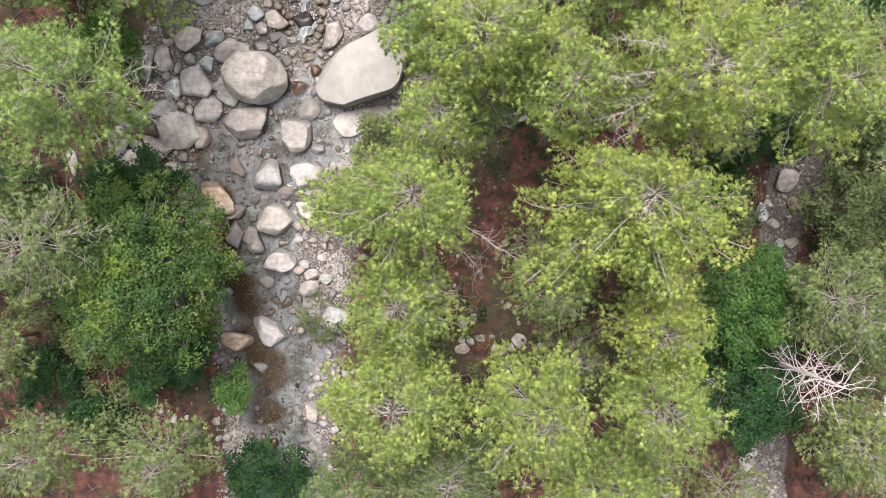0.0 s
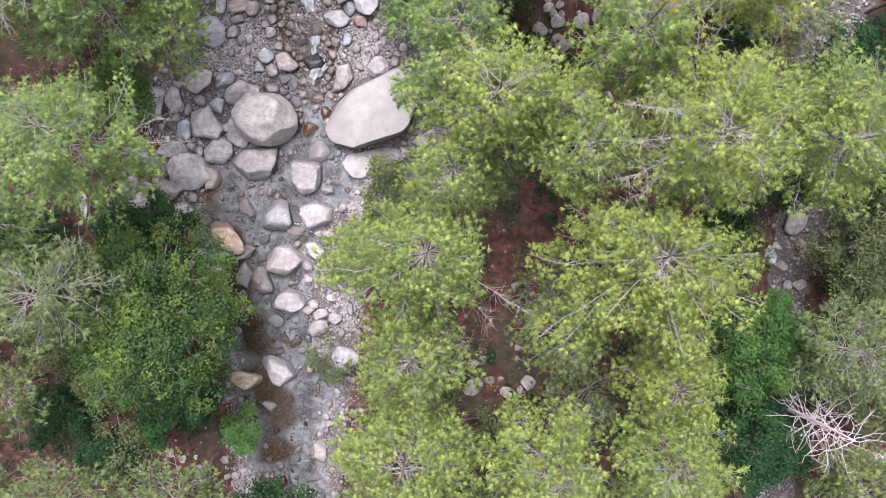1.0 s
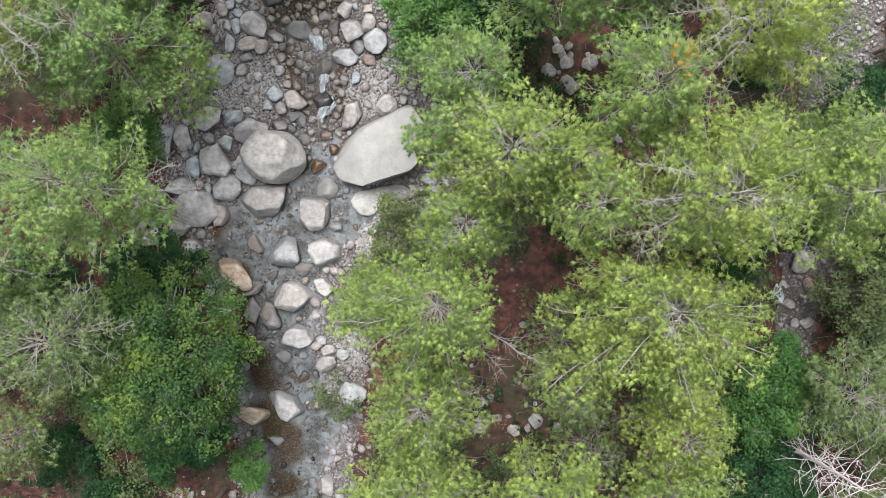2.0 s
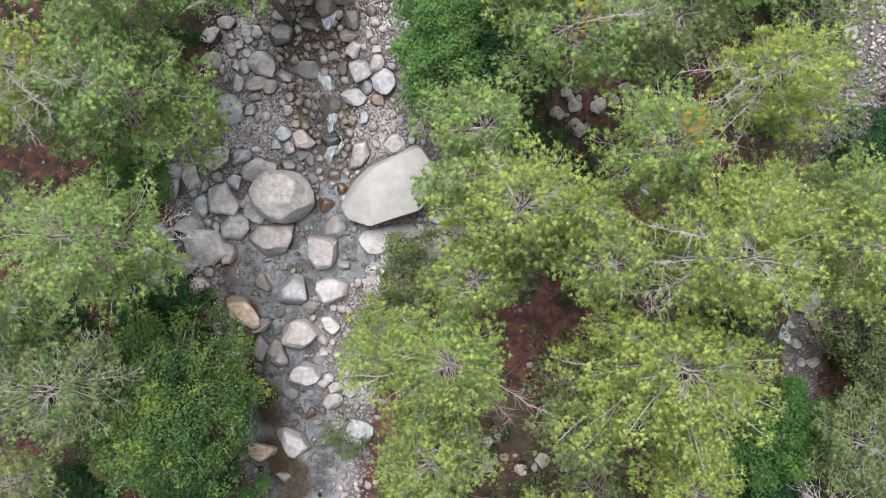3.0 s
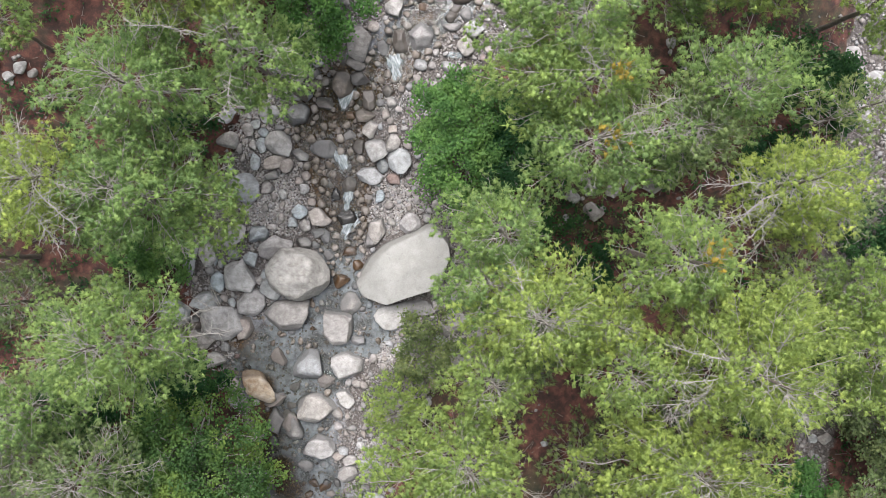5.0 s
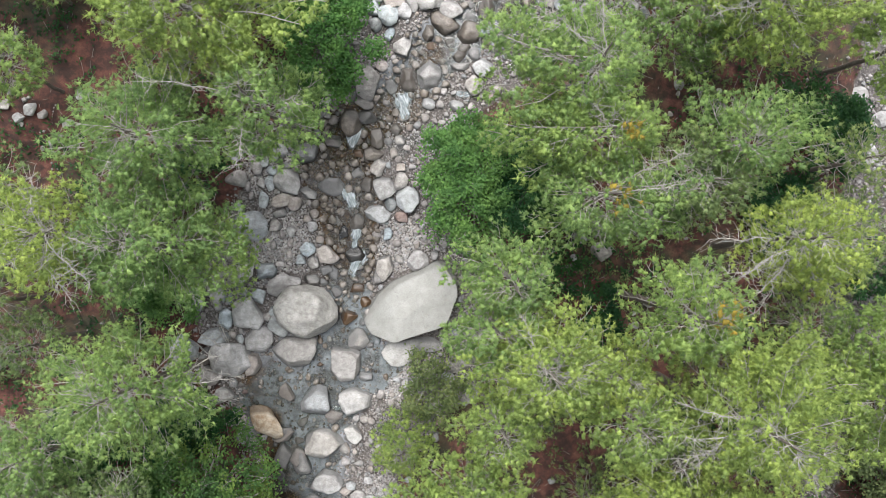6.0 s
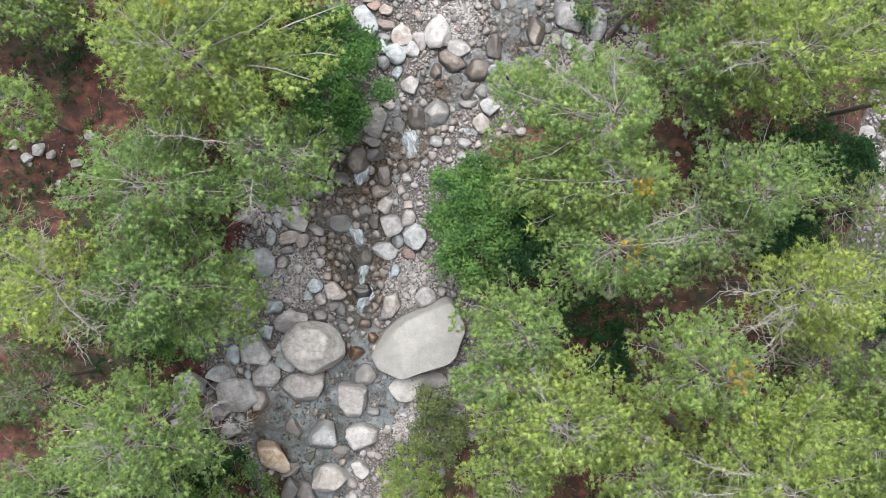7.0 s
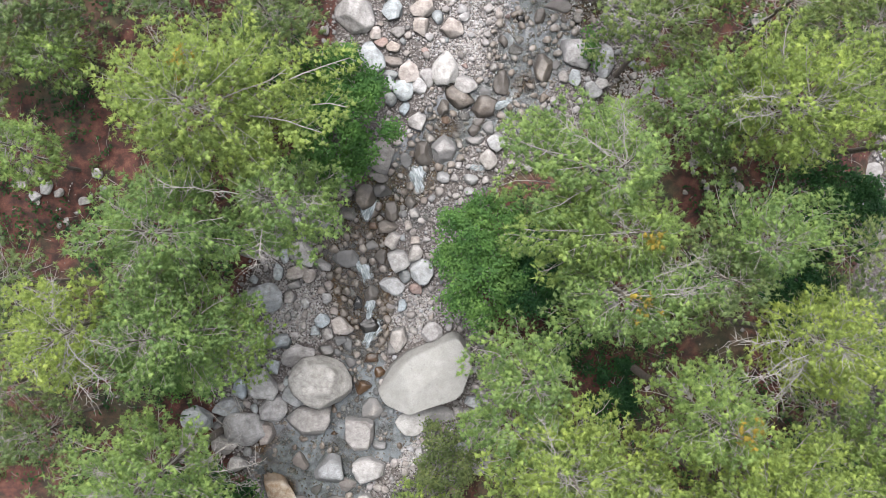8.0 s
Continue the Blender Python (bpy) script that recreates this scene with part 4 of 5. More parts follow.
def white_water(x, y, length, width, turn, seed):
    """A tongue of foam where the stream drops between stones: a torn, humped sheet that thins out to its rim."""
    r = np.random.RandomState(seed)
    u, w = np.meshgrid(np.linspace(-1, 1, 29), np.linspace(-1, 1, 17))
    px = u * length * 0.62
    py = w * width * 0.62 * (0.75 + 0.25 * u) + 0.10 * width * np.sin(3.1 * u + seed)
    hump = np.maximum(0, 1 - u * u) * np.maximum(0, 1 - w * w)
    pz = 0.10 * hump + 0.03 * wobble(px * 6 + seed, py * 6, 1.4, seed) * hump - 0.07 * u
    thick = smooth_step(1.25 - np.hypot(u, w * 1.05) + 0.28 * wobble(px * 5, py * 9, 1.5, seed + 3))
    h, n = u.shape
    i, j = np.meshgrid(np.arange(n - 1), np.arange(h - 1))
    q = (j * n + i).ravel()
    data = mesh_of("white_water", np.stack([px, py, pz], -1).reshape(-1, 3), np.stack([q, q + 1, q + n + 1, q + n], -1))
    data.attributes.new("thick", "FLOAT", "POINT").data.foreach_set("value", thick.astype(np.float32).ravel())
    ob = link_part("white_water", data, FOAM, smooth=True)
    ob.matrix_world = pose(x, y, float(bed_level(y)) - 0.06, 0, 0, turn)
    tagged(ob, "white foaming water tumbling between wet stones", "water", kind="structure")


scatter_cobbles(290, 11)
pebble_bed("packed_cobbles", 5200, 19, dry_bed, 0.18, 0.56, PEBBLE, "grey, buff and bluish cobbles packed close on the stream bed", coarse=True, pack=True)
pebble_bed("small_cobbles", 22000, 20, dry_bed, 0.10, 0.26, PEBBLE, "small mixed cobbles filling gaps on the stream bed")
pebble_bed("gravel", 100000, 21, dry_bed, 0.05, 0.17, PEBBLE_FINE, "mixed grey and pinkish gravel filling gaps between boulders")
pebble_bed("white_gravel", 560000, 22, gravel_bars, 0.05, 0.18, PEBBLE_WHITE, "bright white gravel bar beside the stream")
pebble_bed("wet_cobbles", 8000, 25, wet_bed, 0.12, 0.46, PEBBLE_WET, "brown and grey wet cobbles under shallow water", coarse=True)
pebble_bed("stream_cobbles", 5200, 26, upper_stream, 0.16, 0.52, PEBBLE_DAMP, "damp brown and grey cobbles standing out of the shallow cascade", (-10, 5, 8.5, 25), coarse=True, pack=True, lift=0.09)
pebble_bed("wet_gravel", 40000, 23, wet_bed, 0.06, 0.2, PEBBLE_WET, "brown wet gravel under shallow stream water")
pebble_bed("side_channel_gravel", 14000, 24, arm_bed, 0.08, 0.40, PEBBLE, "grey and pinkish gravel in a dry side channel", (13, 22, -14, 31))
white_water(-6.75, 13.35, 1.22, 0.75, 110, 301)
white_water(-6.45, 11.6, 0.94, 0.60, 80, 302)
white_water(-6.35, 10.4, 1.35, 0.83, 60, 303)
white_water(-6.5, 16.2, 1.01, 0.75, 70, 304)
white_water(-4.25, 17.7, 1.15, 0.90, 110, 305)
white_water(-1.3, 18.3, 1.08, 0.60, 20, 306)
white_water(-0.5, 21.1, 1.08, 0.52, 10, 307)


# ---- trees ----
def tufts(centres, axes, needles, length, r):
    """Round puffs at the shoots' ends: a dense, uneven heart of packed needles and loose sprays sticking out of it. Also gives the way each vertex faces."""
    n = len(centres)
    size = length * r.uniform(0.65, 1.35, n)
    up = unit(axes * 0.5 + np.array([0, 0, 0.75]) + r.normal(size=(n, 3)) * 0.22)
    a = unit(np.cross(up, r.normal(size=(n, 3))))
    b = np.cross(up, a)
    phi = np.arange(5)[None] * np.pi * 0.4 + r.uniform(-0.4, 0.4, (n, 5))
    ring = np.cos(phi)[..., None] * a[:, None] + np.sin(phi)[..., None] * b[:, None]
    d = np.concatenate([up[:, None] * 0.6, up[:, None] * 0.1 + ring], 1)
    heart = centres[:, None] + d * (size[:, None] * r.uniform(0.2, 0.58, (n, 6)))[..., None]
    j = np.arange(5)
    cap = np.stack([0 * j, 1 + j, 1 + (j + 1) % 5], -1)
    f1 = (cap[None] + (np.arange(n) * 6)[:, None, None]).reshape(-1, 3)
    out = unit(r.normal(size=(n, needles, 3)) + axes[:, None] * 0.5 + np.array([0, 0, 0.35]))
    root = centres[:, None] + out * (size[:, None] * r.uniform(0.1, 0.5, (n, needles)))[..., None]
    tip = root + unit(out + r.normal(size=(n, needles, 3)) * 0.3) * (size[:, None] * r.uniform(0.55, 0.95, (n, needles)))[..., None]
    side = unit(np.cross(out, r.normal(size=(n, needles, 3)))) * 0.0145
    v = np.stack([root + side, root - side, tip], 2)
    turned = (np.cross(v[:, :, 1] - v[:, :, 0], v[:, :, 2] - v[:, :, 0]) * (out + np.array([0, 0, 0.5]))).sum(-1) < 0
    v[turned] = v[turned][:, [1, 0, 2]]
    facing = unit(out + np.array([0, 0, 0.8]))
    f2 = np.arange(n * needles * 3).reshape(-1, 3) + n * 6
    tone = r.rand(n)
    return (np.concatenate([heart.reshape(-1, 3), v.reshape(-1, 3)]), np.concatenate([f1, f2]), np.concatenate([np.repeat(tone, 6), np.repeat(tone, needles * 3)]),
            np.concatenate([unit(d + np.array([0, 0, 0.5])).reshape(-1, 3), np.repeat(facing.reshape(-1, 3), 3, axis=0)]))


def leaf_blades(centres, leaves, size, r, spread_out, level=0.75):
    """Loose clumps of folded leaf blades, mostly facing up."""
    n = len(centres)
    c = centres[:, None] + r.normal(size=(n, leaves, 3)) * np.array([spread_out, spread_out, spread_out * 0.6])
    up = unit(r.normal(size=(n, leaves, 3)) * (1 - level) + np.array([0, 0, level]))
    along = unit(np.cross(up, r.normal(size=(n, leaves, 3))))
    across = np.cross(up, along)
    s = size * r.uniform(0.7, 1.25, (n, leaves, 1))
    v = np.stack([c - along * s * 0.5, c - across * s * 0.36 + up * s * 0.08, c + along * s * 0.6 - up * s * 0.1, c + across * s * 0.36 + up * s * 0.08], 2).reshape(-1, 3)
    facing = np.repeat(unit(up * 0.5 + unit(c - centres[:, None]) * 0.6 + np.array([0, 0, 0.25])).reshape(-1, 3), 4, axis=0)
    return v, np.arange(len(v)).reshape(-1, 4), np.repeat(r.rand(n), leaves * 4), facing


def limb_set(starts, ends, sag, steps, r, jitter=0.08):
    """Bowed limbs from starts to ends."""
    t = np.linspace(0, 1, steps)[None, :, None]
    lines = starts[:, None] * (1 - t) + ends[:, None] * t
    lines[..., 2] += (sag * (4 * t[..., 0] * (1 - t[..., 0])))
    length = np.linalg.norm(ends - starts, axis=1)[:, None, None]
    wander = np.cumsum(r.normal(size=lines.shape), axis=1) * jitter * length / steps
    wander[:, 0] = 0
    return lines + wander


NEEDLES_PER_PUFF = 13
PINE_WORDS = "light green pine with a broad layered crown and pale bare twigs"


def joined(pieces):
    """One set of vertices and faces out of several."""
    base_at = np.cumsum([0] + [len(p[0]) for p in pieces])
    return np.concatenate([p[0] for p in pieces]), np.concatenate([p[1] + o for p, o in zip(pieces, base_at)])


def to_rim(turn, rx, ry, off):
    """How far it is from the tree's axis to the rim of its crown, an ellipse that may stand off the axis."""
    dx, dy = np.cos(turn) / rx, np.sin(turn) / ry
    ox, oy = -off[0] / rx, -off[1] / ry
    a, b, c = dx * dx + dy * dy, ox * dx + oy * dy, min(ox * ox + oy * oy, 0.9) - 1
    return (-b + np.sqrt(b * b - a * c)) / a


def pine(x, y, top, rx, seed, ry=None, off=(0, 0), base=None, thin=1.0, mat=None, bare=0.14, label=PINE_WORDS, low=0.56, dome=0.62, dead=(), withered=()):
    """A Mediterranean pine seen from above: tapering trunk, tiers of bowed limbs, each a frond of side branches with puffs of needles at the shoots' ends."""
    r = np.random.RandomState(seed)
    ry = ry or rx
    radius = math.sqrt(rx * ry)
    bx, by = base or (x + r.uniform(-0.5, 0.5), y + r.uniform(-0.5, 0.5))
    foot = on_land(bx, by)
    height = top - foot
    tree = tagged(new("pine_tree"), label, "tree", "pines of the gorge")
    tree.location = (bx, by, foot)
    tip = np.array([x - bx, y - by, height])
    k = np.linspace(0, 1, 14)
    trunk = tip[None] * k[:, None]
    trunk[:, :2] += np.cumsum(r.normal(size=(14, 2)), 0) * 0.05 * np.sin(np.pi * k)[:, None]
    v, f = tubes(trunk[None] - np.array([0, 0, 0.25]) * (k[None, :, None] == 0), ((0.028 * height * (1 - k) ** 0.8) * 0.5 + 0.02)[None], 8)
    link_part("trunk", mesh_of("trunk", v, f), BARK, tree, smooth=True)
    # tiers of limbs, longest low in the crown
    count = int(22 + 10 * radius)
    u = np.sort(r.uniform(0, 0.985, count) ** 0.9)
    level = low + (0.985 - low) * u
    turn = np.arange(count) * 2.39996 + r.uniform(-0.4, 0.4, count)
    reach = 1.09 * to_rim(turn, rx, ry, off) * (np.maximum(1 - u, 0.0) ** dome * 0.92 + 0.13) * np.minimum(1, 0.72 + 1.3 * u) * r.uniform(0.92, 1.18, count)
    starts = np.stack([np.interp(level, k, trunk[:, q]) for q in range(3)], -1)
    ahead = np.stack([np.cos(turn), np.sin(turn), np.zeros(count)], -1)
    climb = reach * (0.10 + 0.32 * u) + r.uniform(-0.2, 0.3, count)
    ends = starts + ahead * reach[:, None] + np.stack([0 * climb, 0 * climb, climb], -1)
    limbs = limb_set(starts, ends, (-0.10 * reach)[:, None], 7, r, 0.16)
    thick = (0.004 + 0.0078 * reach)[:, None] * np.linspace(1, 0.4, 7)[None]
    main = np.argsort(-reach)[:10]
    for i in main:
        v, f = tubes(limbs[i:i + 1], thick[i:i + 1], 6)
        link_part("limb", mesh_of("limb", v, f), LIMB, tree, smooth=True)
    for lev, azimuth, far, rise in dead:
        a = radians(azimuth)
        p = np.array([[np.interp(lev, k, trunk[:, q]) for q in range(3)]])
        e = p + np.array([[math.cos(a) * far, math.sin(a) * far, rise]])
        bough = limb_set(p, e, np.array([[0.2 * far]]), 12, r, 0.2)
        v, f = tubes(bough, np.linspace(0.020, 0.008, 12)[None], 6)
        ob = link_part("bare_limb", mesh_of("bare_limb", v, f), PALE_LIMB, tree, "bare bleached limb", smooth=True)
        i = np.repeat(np.arange(4, 12), 6)
        q0 = bough[0, i]
        q1 = q0 + unit(bough[0, i] - bough[0, i - 1] + r.normal(size=(48, 3)) * 0.7) * r.uniform(0.2, 0.8, (48, 1))
        v, f = tubes(limb_set(q0, q1, 0.04 * np.ones((48, 1)), 4, r, 0.3), np.linspace(0.009, 0.005, 4)[None] * np.ones((48, 1)), 3)
        tagged(link_part("twig_spray", mesh_of("twig_spray", v, f), PALE_LIMB, ob, smooth=True), kind="stuff")
    rest = np.setdiff1d(np.arange(count), main)
    # side branches left and right of each limb, shorter towards its end
    per = np.maximum(4, reach * 6.2 * (0.35 + 0.65 * thin)).astype(int)
    owner = np.repeat(np.arange(count), per)
    m = len(owner)
    nth = np.arange(m) - np.repeat(np.cumsum(per) - per, per)
    inner = bare * (1.6 - 1.5 * u[owner])
    s = np.clip(inner + (1 - inner) * (nth + r.uniform(0, 1, m)) / per[owner], 0, 0.999)
    i0 = np.minimum((s * 6).astype(int), 5)
    fr = (s * 6 - i0)[:, None]
    p0 = limbs[owner, i0] * (1 - fr) + limbs[owner, i0 + 1] * fr
    along = unit(limbs[owner, i0 + 1] - limbs[owner, i0])
    side = np.stack([-along[:, 1], along[:, 0], 0 * s], -1) * np.where(nth % 2 == 0, 1, -1)[:, None]
    way = unit(along * 0.72 + side * r.uniform(0.45, 1.0, (m, 1)) + np.stack([0 * s, 0 * s, r.uniform(-0.08, 0.32, m)], -1))
    ln = np.clip(reach[owner] * 0.40 * (1 - s) ** 0.7 + 0.16, 0.2, 0.95) * r.uniform(0.65, 1.2, m)
    p1 = p0 + way * ln[:, None]
    # shoots on both sides of each branch and one at its end
    shoots = np.maximum(1, np.round(ln / 0.15 * (0.5 + 0.5 * thin))).astype(int)
    so = np.repeat(np.arange(m), shoots)
    jth = np.arange(len(so)) - np.repeat(np.cumsum(shoots) - shoots, shoots)
    share = (1 - jth / shoots[so] * 0.72)[:, None]
    q0 = p0[so] * (1 - share) + p1[so] * share
    across = np.stack([-way[so, 1], way[so, 0], 0 * way[so, 0]], -1) * np.where(jth % 2 == 0, 1, -1)[:, None] * np.minimum(jth, 1)[:, None]
    sway = unit(way[so] * 0.8 + across * r.uniform(0.4, 1.1, (len(so), 1)) + r.normal(size=(len(so), 3)) * 0.25 + np.array([0, 0, 0.28]))
    q1 = q0 + sway * r.uniform(0.10, 0.24, (len(so), 1))
    shown = r.rand(len(so)) < 0.15
    # sprays of bare pale twigs in the inner crown, where the needles have dropped
    old = r.choice(count, int(6 + 5 * radius))
    at = limbs[old, r.randint(2, 6, len(old))]
    at = np.repeat(at, 7, axis=0)
    aim = np.repeat(ahead[old], 7, axis=0) * 0.6 + r.normal(size=at.shape) * np.array([0.6, 0.6, 0.35]) + np.array([0, 0, 0.55])
    bare_twigs = limb_set(at, at + unit(aim) * r.uniform(0.25, 0.75, (len(at), 1)), -0.04 * np.ones((len(at), 1)), 3, r, 0.3)
    v, f = joined([tubes(limbs[rest][:, ::3], thick[rest][:, ::3], 3), tubes(np.stack([p0, p1], 1)[::2], np.array([0.011, 0.006])[None] * np.ones(((m + 1) // 2, 1)), 3),
                   tubes(np.stack([q0, q1], 1)[shown], np.array([0.008, 0.006])[None] * np.ones((shown.sum(), 1)), 3), tubes(bare_twigs, np.array([0.010, 0.007, 0.005])[None] * np.ones((len(at), 1)), 3)])
    tagged(link_part("twig_spray", mesh_of("twig_spray", v, f), TWIG, tree), kind="stuff")
    c = np.concatenate([q1, limbs[:, -1]])
    ax = np.concatenate([sway, unit(limbs[:, -1] - limbs[:, -2])])
    v, f, tone, out = tufts(c, ax, NEEDLES_PER_PUFF, 0.185, r)
    tagged(link_part("crown", mesh_of("crown", v, f, tone, out), mat or NEEDLES, tree), kind="stuff")
    for dx, dy, dz in withered:
        c = np.array([x - bx + dx, y - by + dy, height + dz]) + r.normal(size=(13, 3)) * np.array([0.22, 0.22, 0.1])
        v, f, tone, out = tufts(c, unit(r.normal(size=(13, 3))), NEEDLES_PER_PUFF, 0.18, r)
        tagged(link_part("withered_tuft", mesh_of("withered_tuft", v, f, tone, out), WITHERED, tree, "yellow-orange dying needles"), kind="stuff")
    return tree


def broadleaf(x, y, top, rx, ry, seed, mat, label, leaf=0.125, clumps=None, category="tree", depth=0.75, name="broadleaf_tree"):
    """A leafy tree or bush: forked stems, branches to a lumpy dome, loose clumps of leaves."""
    r = np.random.RandomState(seed)
    foot = on_land(x, y)
    height = top - foot
    tree = tagged(new(name), label, category, "leafy trees and bushes by the stream")
    tree.location = (x, y, foot)
    n = clumps or int(170 * rx * ry)
    # lumps of the dome
    lumps = max(7, int(7 * rx * ry))
    la = np.arange(lumps) * 2.39996 + r.uniform(0, 6.28)
    lr = np.sqrt((np.arange(lumps) + 0.5) / lumps) * 0.86
    lz = height * (1 - depth * (0.10 + 0.75 * lr ** 2) * r.uniform(0.5, 1.4, lumps)) - 0.25
    centre = np.stack([np.cos(la) * lr * rx, np.sin(la) * lr * ry, lz], -1) + r.normal(size=(lumps, 3)) * np.array([0.24, 0.24, 0.2])
    size = r.uniform(0.65, 1.3, lumps) * (0.16 + 0.14 * math.sqrt(rx * ry))
    stems = limb_set(np.zeros((lumps, 3)) + r.normal(size=(lumps, 3)) * np.array([0.12, 0.12, 0.02]), centre, 0.25 * height * np.ones((lumps, 1)) * lr[:, None], 8, r, 0.12)
    stems[:, 0, 2] = -0.15
    stout = (0.02 + 0.012 * height) * np.linspace(1, 0.25, 8)[None]
    for i in range(6):
        v, f = tubes(stems[i:i + 1], stout, 5)
        link_part("stem", mesh_of("stem", v, f), LIMB, tree, smooth=True)
    v, f = tubes(stems[6:, ::2], stout[:, ::2] * np.ones((lumps - 6, 1)), 3)
    tagged(link_part("branchwork", mesh_of("branchwork", v, f), LIMB, tree, smooth=True), kind="stuff")
    who = r.randint(0, lumps, n)
    d = unit(r.normal(size=(n, 3)) + np.array([0, 0, 0.7]))
    rad = size[who] * r.uniform(0.45, 1.12, n) ** 0.6
    p = centre[who] + d * rad[:, None] * np.array([1, 1, 0.7])
    p[:, 2] = np.maximum(p[:, 2], 0.1)
    tw = limb_set(centre[who], p, 0.04 * np.ones((n, 1)), 3, r, 0.1)[::4]
    v, f = tubes(tw, np.array([0.014, 0.009, 0.004])[None] * np.ones((len(tw), 1)), 3)
    tagged(link_part("twig_spray", mesh_of("twig_spray", v, f), LIMB, tree), kind="stuff")
    v, f, k, out = leaf_blades(p, 12, leaf, r, leaf * 1.2, 0.66)
    tagged(link_part("crown", mesh_of("crown", v, f, k, out), mat, tree), kind="stuff")
    return tree


def dead_tree(x, y, top, radius, seed):
    r = np.random.RandomState(seed)
    foot = on_land(x, y)
    h = top - foot
    tree = tagged(new("dead_tree"), "bleached white dead tree with bare spreading branches", "dead tree")
    tree.location = (x, y, foot)
    k = np.linspace(0, 1, 10)
    trunk = np.stack([0.25 * k ** 2, 0.15 * np.sin(3 * k), h * k - 0.2 * (k == 0)], -1)
    v, f = tubes(trunk[None], (0.15 * (1 - k) + 0.03)[None], 8)
    link_part("trunk", mesh_of("trunk", v, f), DEADWOOD, tree, smooth=True)
    n = 46
    level = r.uniform(0.5, 1.0, n)
    s = np.stack([np.interp(level, k, trunk[:, q]) for q in range(3)], -1)
    a = np.arange(n) * 2.4 + r.uniform(-0.4, 0.4, n)
    ln = radius * r.uniform(0.6, 1.1, n)
    e = s + np.stack([np.cos(a) * ln, np.sin(a) * ln, ln * r.uniform(0.1, 0.5, n)], -1)
    limbs = limb_set(s, e, (-0.12 * ln)[:, None], 7, r, 0.2)
    for i in range(n):
        v, f = tubes(limbs[i:i + 1], 0.018 * np.linspace(1, 0.3, 7)[None], 5)
        link_part("branch", mesh_of("branch", v, f), DEADWOOD, tree, smooth=True)
    who = np.repeat(np.arange(n), 3)
    i = r.randint(2, 6, len(who))
    p0 = limbs[who, i]
    p1 = p0 + unit(limbs[who, i] - limbs[who, i - 1] + r.normal(size=(len(who), 3)) * 0.45) * r.uniform(0.25, 0.7, (len(who), 1))
    v, f = tubes(limb_set(p0, p1, 0.03 * np.ones((len(who), 1)), 4, r, 0.15), np.array([0.010, 0.008, 0.006, 0.004])[None] * np.ones((len(who), 1)), 4)
    tagged(link_part("twig_spray", mesh_of("twig_spray", v, f), DEADWOOD, tree, smooth=True), kind="stuff")


D, G = NEEDLES_DULL, NEEDLES_GREEN
# middle wood, between the stream and the side channel
pine(6.7, 1.8, 13.3, 4.1, 1, ry=2.8, off=(-0.6, -0.8))
pine(-0.9, 1.9, 13.0, 3.2, 2, ry=2.1, off=(-0.7, -0.3), dead=[(0.66, -22, 4.6, 0.2), (0.58, -75, 3.4, 0.4), (0.56, -50, 3.6, -0.2)])
pine(-1.8, -5.6, 12.1, 2.7, 3, ry=2.0)
pine(-1.7, -2.1, 10.8, 2.3, 4, ry=2.0, dead=[(0.7, 12, 2.4, 0.3)])
pine(3.6, -6.0, 12.0, 2.5, 5, ry=2.4, off=(-0.3, 0.0))
pine(7.7, -5.7, 11.7, 2.3, 6, ry=2.1)
pine(8.0, -3.0, 10.6, 2.1, 21, ry=1.7)
pine(1.3, 7.0, 14.2, 2.7, 7, ry=2.1, off=(-0.0, 0.3), dead=[(0.8, 120, 2.0, 0.8)])
pine(0.2, 9.6, 12.8, 2.0, 8, ry=1.4, off=(-0.3, 0.4), mat=G)
pine(4.2, 5.2, 14.0, 1.9, 10, ry=1.7, off=(0.0, 0.3))
pine(-0.1, 4.7, 12.2, 1.8, 11, ry=1.4)
pine(8.0, 5.4, 15.6, 2.8, 9, ry=2.8, off=(0.5, 0.7), dead=[(0.8, 160, 2.9, 0.5), (0.78, 185, 2.8, 0.2), (0.74, 200, 2.9, 0.0), (0.7, 225, 3.0, 0.0)])
pine(5.9, 9.0, 15.1, 2.0, 12, ry=1.9, off=(-0.3, 0.2), mat=G, withered=[(0.1, 0.3, 0.0)])
pine(9.5, 11.6, 14.2, 2.2, 13, ry=1.9, off=(0.5, -0.1), dead=[(0.8, 205, 3.0, 0.3), (0.75, 230, 2.9, 0.2), (0.73, 180, 3.0, 0.6), (0.65, 250, 2.6, 0), (0.7, 215, 3.2, 0)])
pine(3.2, 12.9, 13.6, 3.0, 14, ry=1.4, off=(0.4, -0.3), mat=G, withered=[(0.05, 0.0, 0.1)], dead=[(0.8, 20, 2.8, 0.4), (0.85, 5, 2.4, 0.3)])
pine(3.4, 15.1, 13.7, 3.1, 64, ry=1.6, off=(-1.1, 0.0), mat=G, withered=[(0.1, -0.25, 0.1)], dead=[(0.86, 140, 1.6, 0.6)])
pine(2.6, 17.3, 14.6, 2.9, 15, ry=2.3, off=(-1.3, 0.3), mat=G, dead=[(0.9, 150, 2.2, 0.5), (0.9, 100, 1.6, 0.6)])
pine(6.9, 13.5, 12.3, 2.0, 16, ry=1.8, mat=D, thin=0.75)
pine(7.9, 14.6, 12.8, 2.3, 17, ry=1.9, off=(0.6, 0.9), mat=G)
pine(8.4, 19.2, 14.5, 2.7, 18, ry=2.5, off=(0.5, 0.7), dead=[(0.85, 170, 2.2, 0.5), (0.82, 195, 2.0, 0.3)])
pine(6.8, 19.9, 10.8, 2.2, 19, ry=2.4, mat=G, thin=0.9)
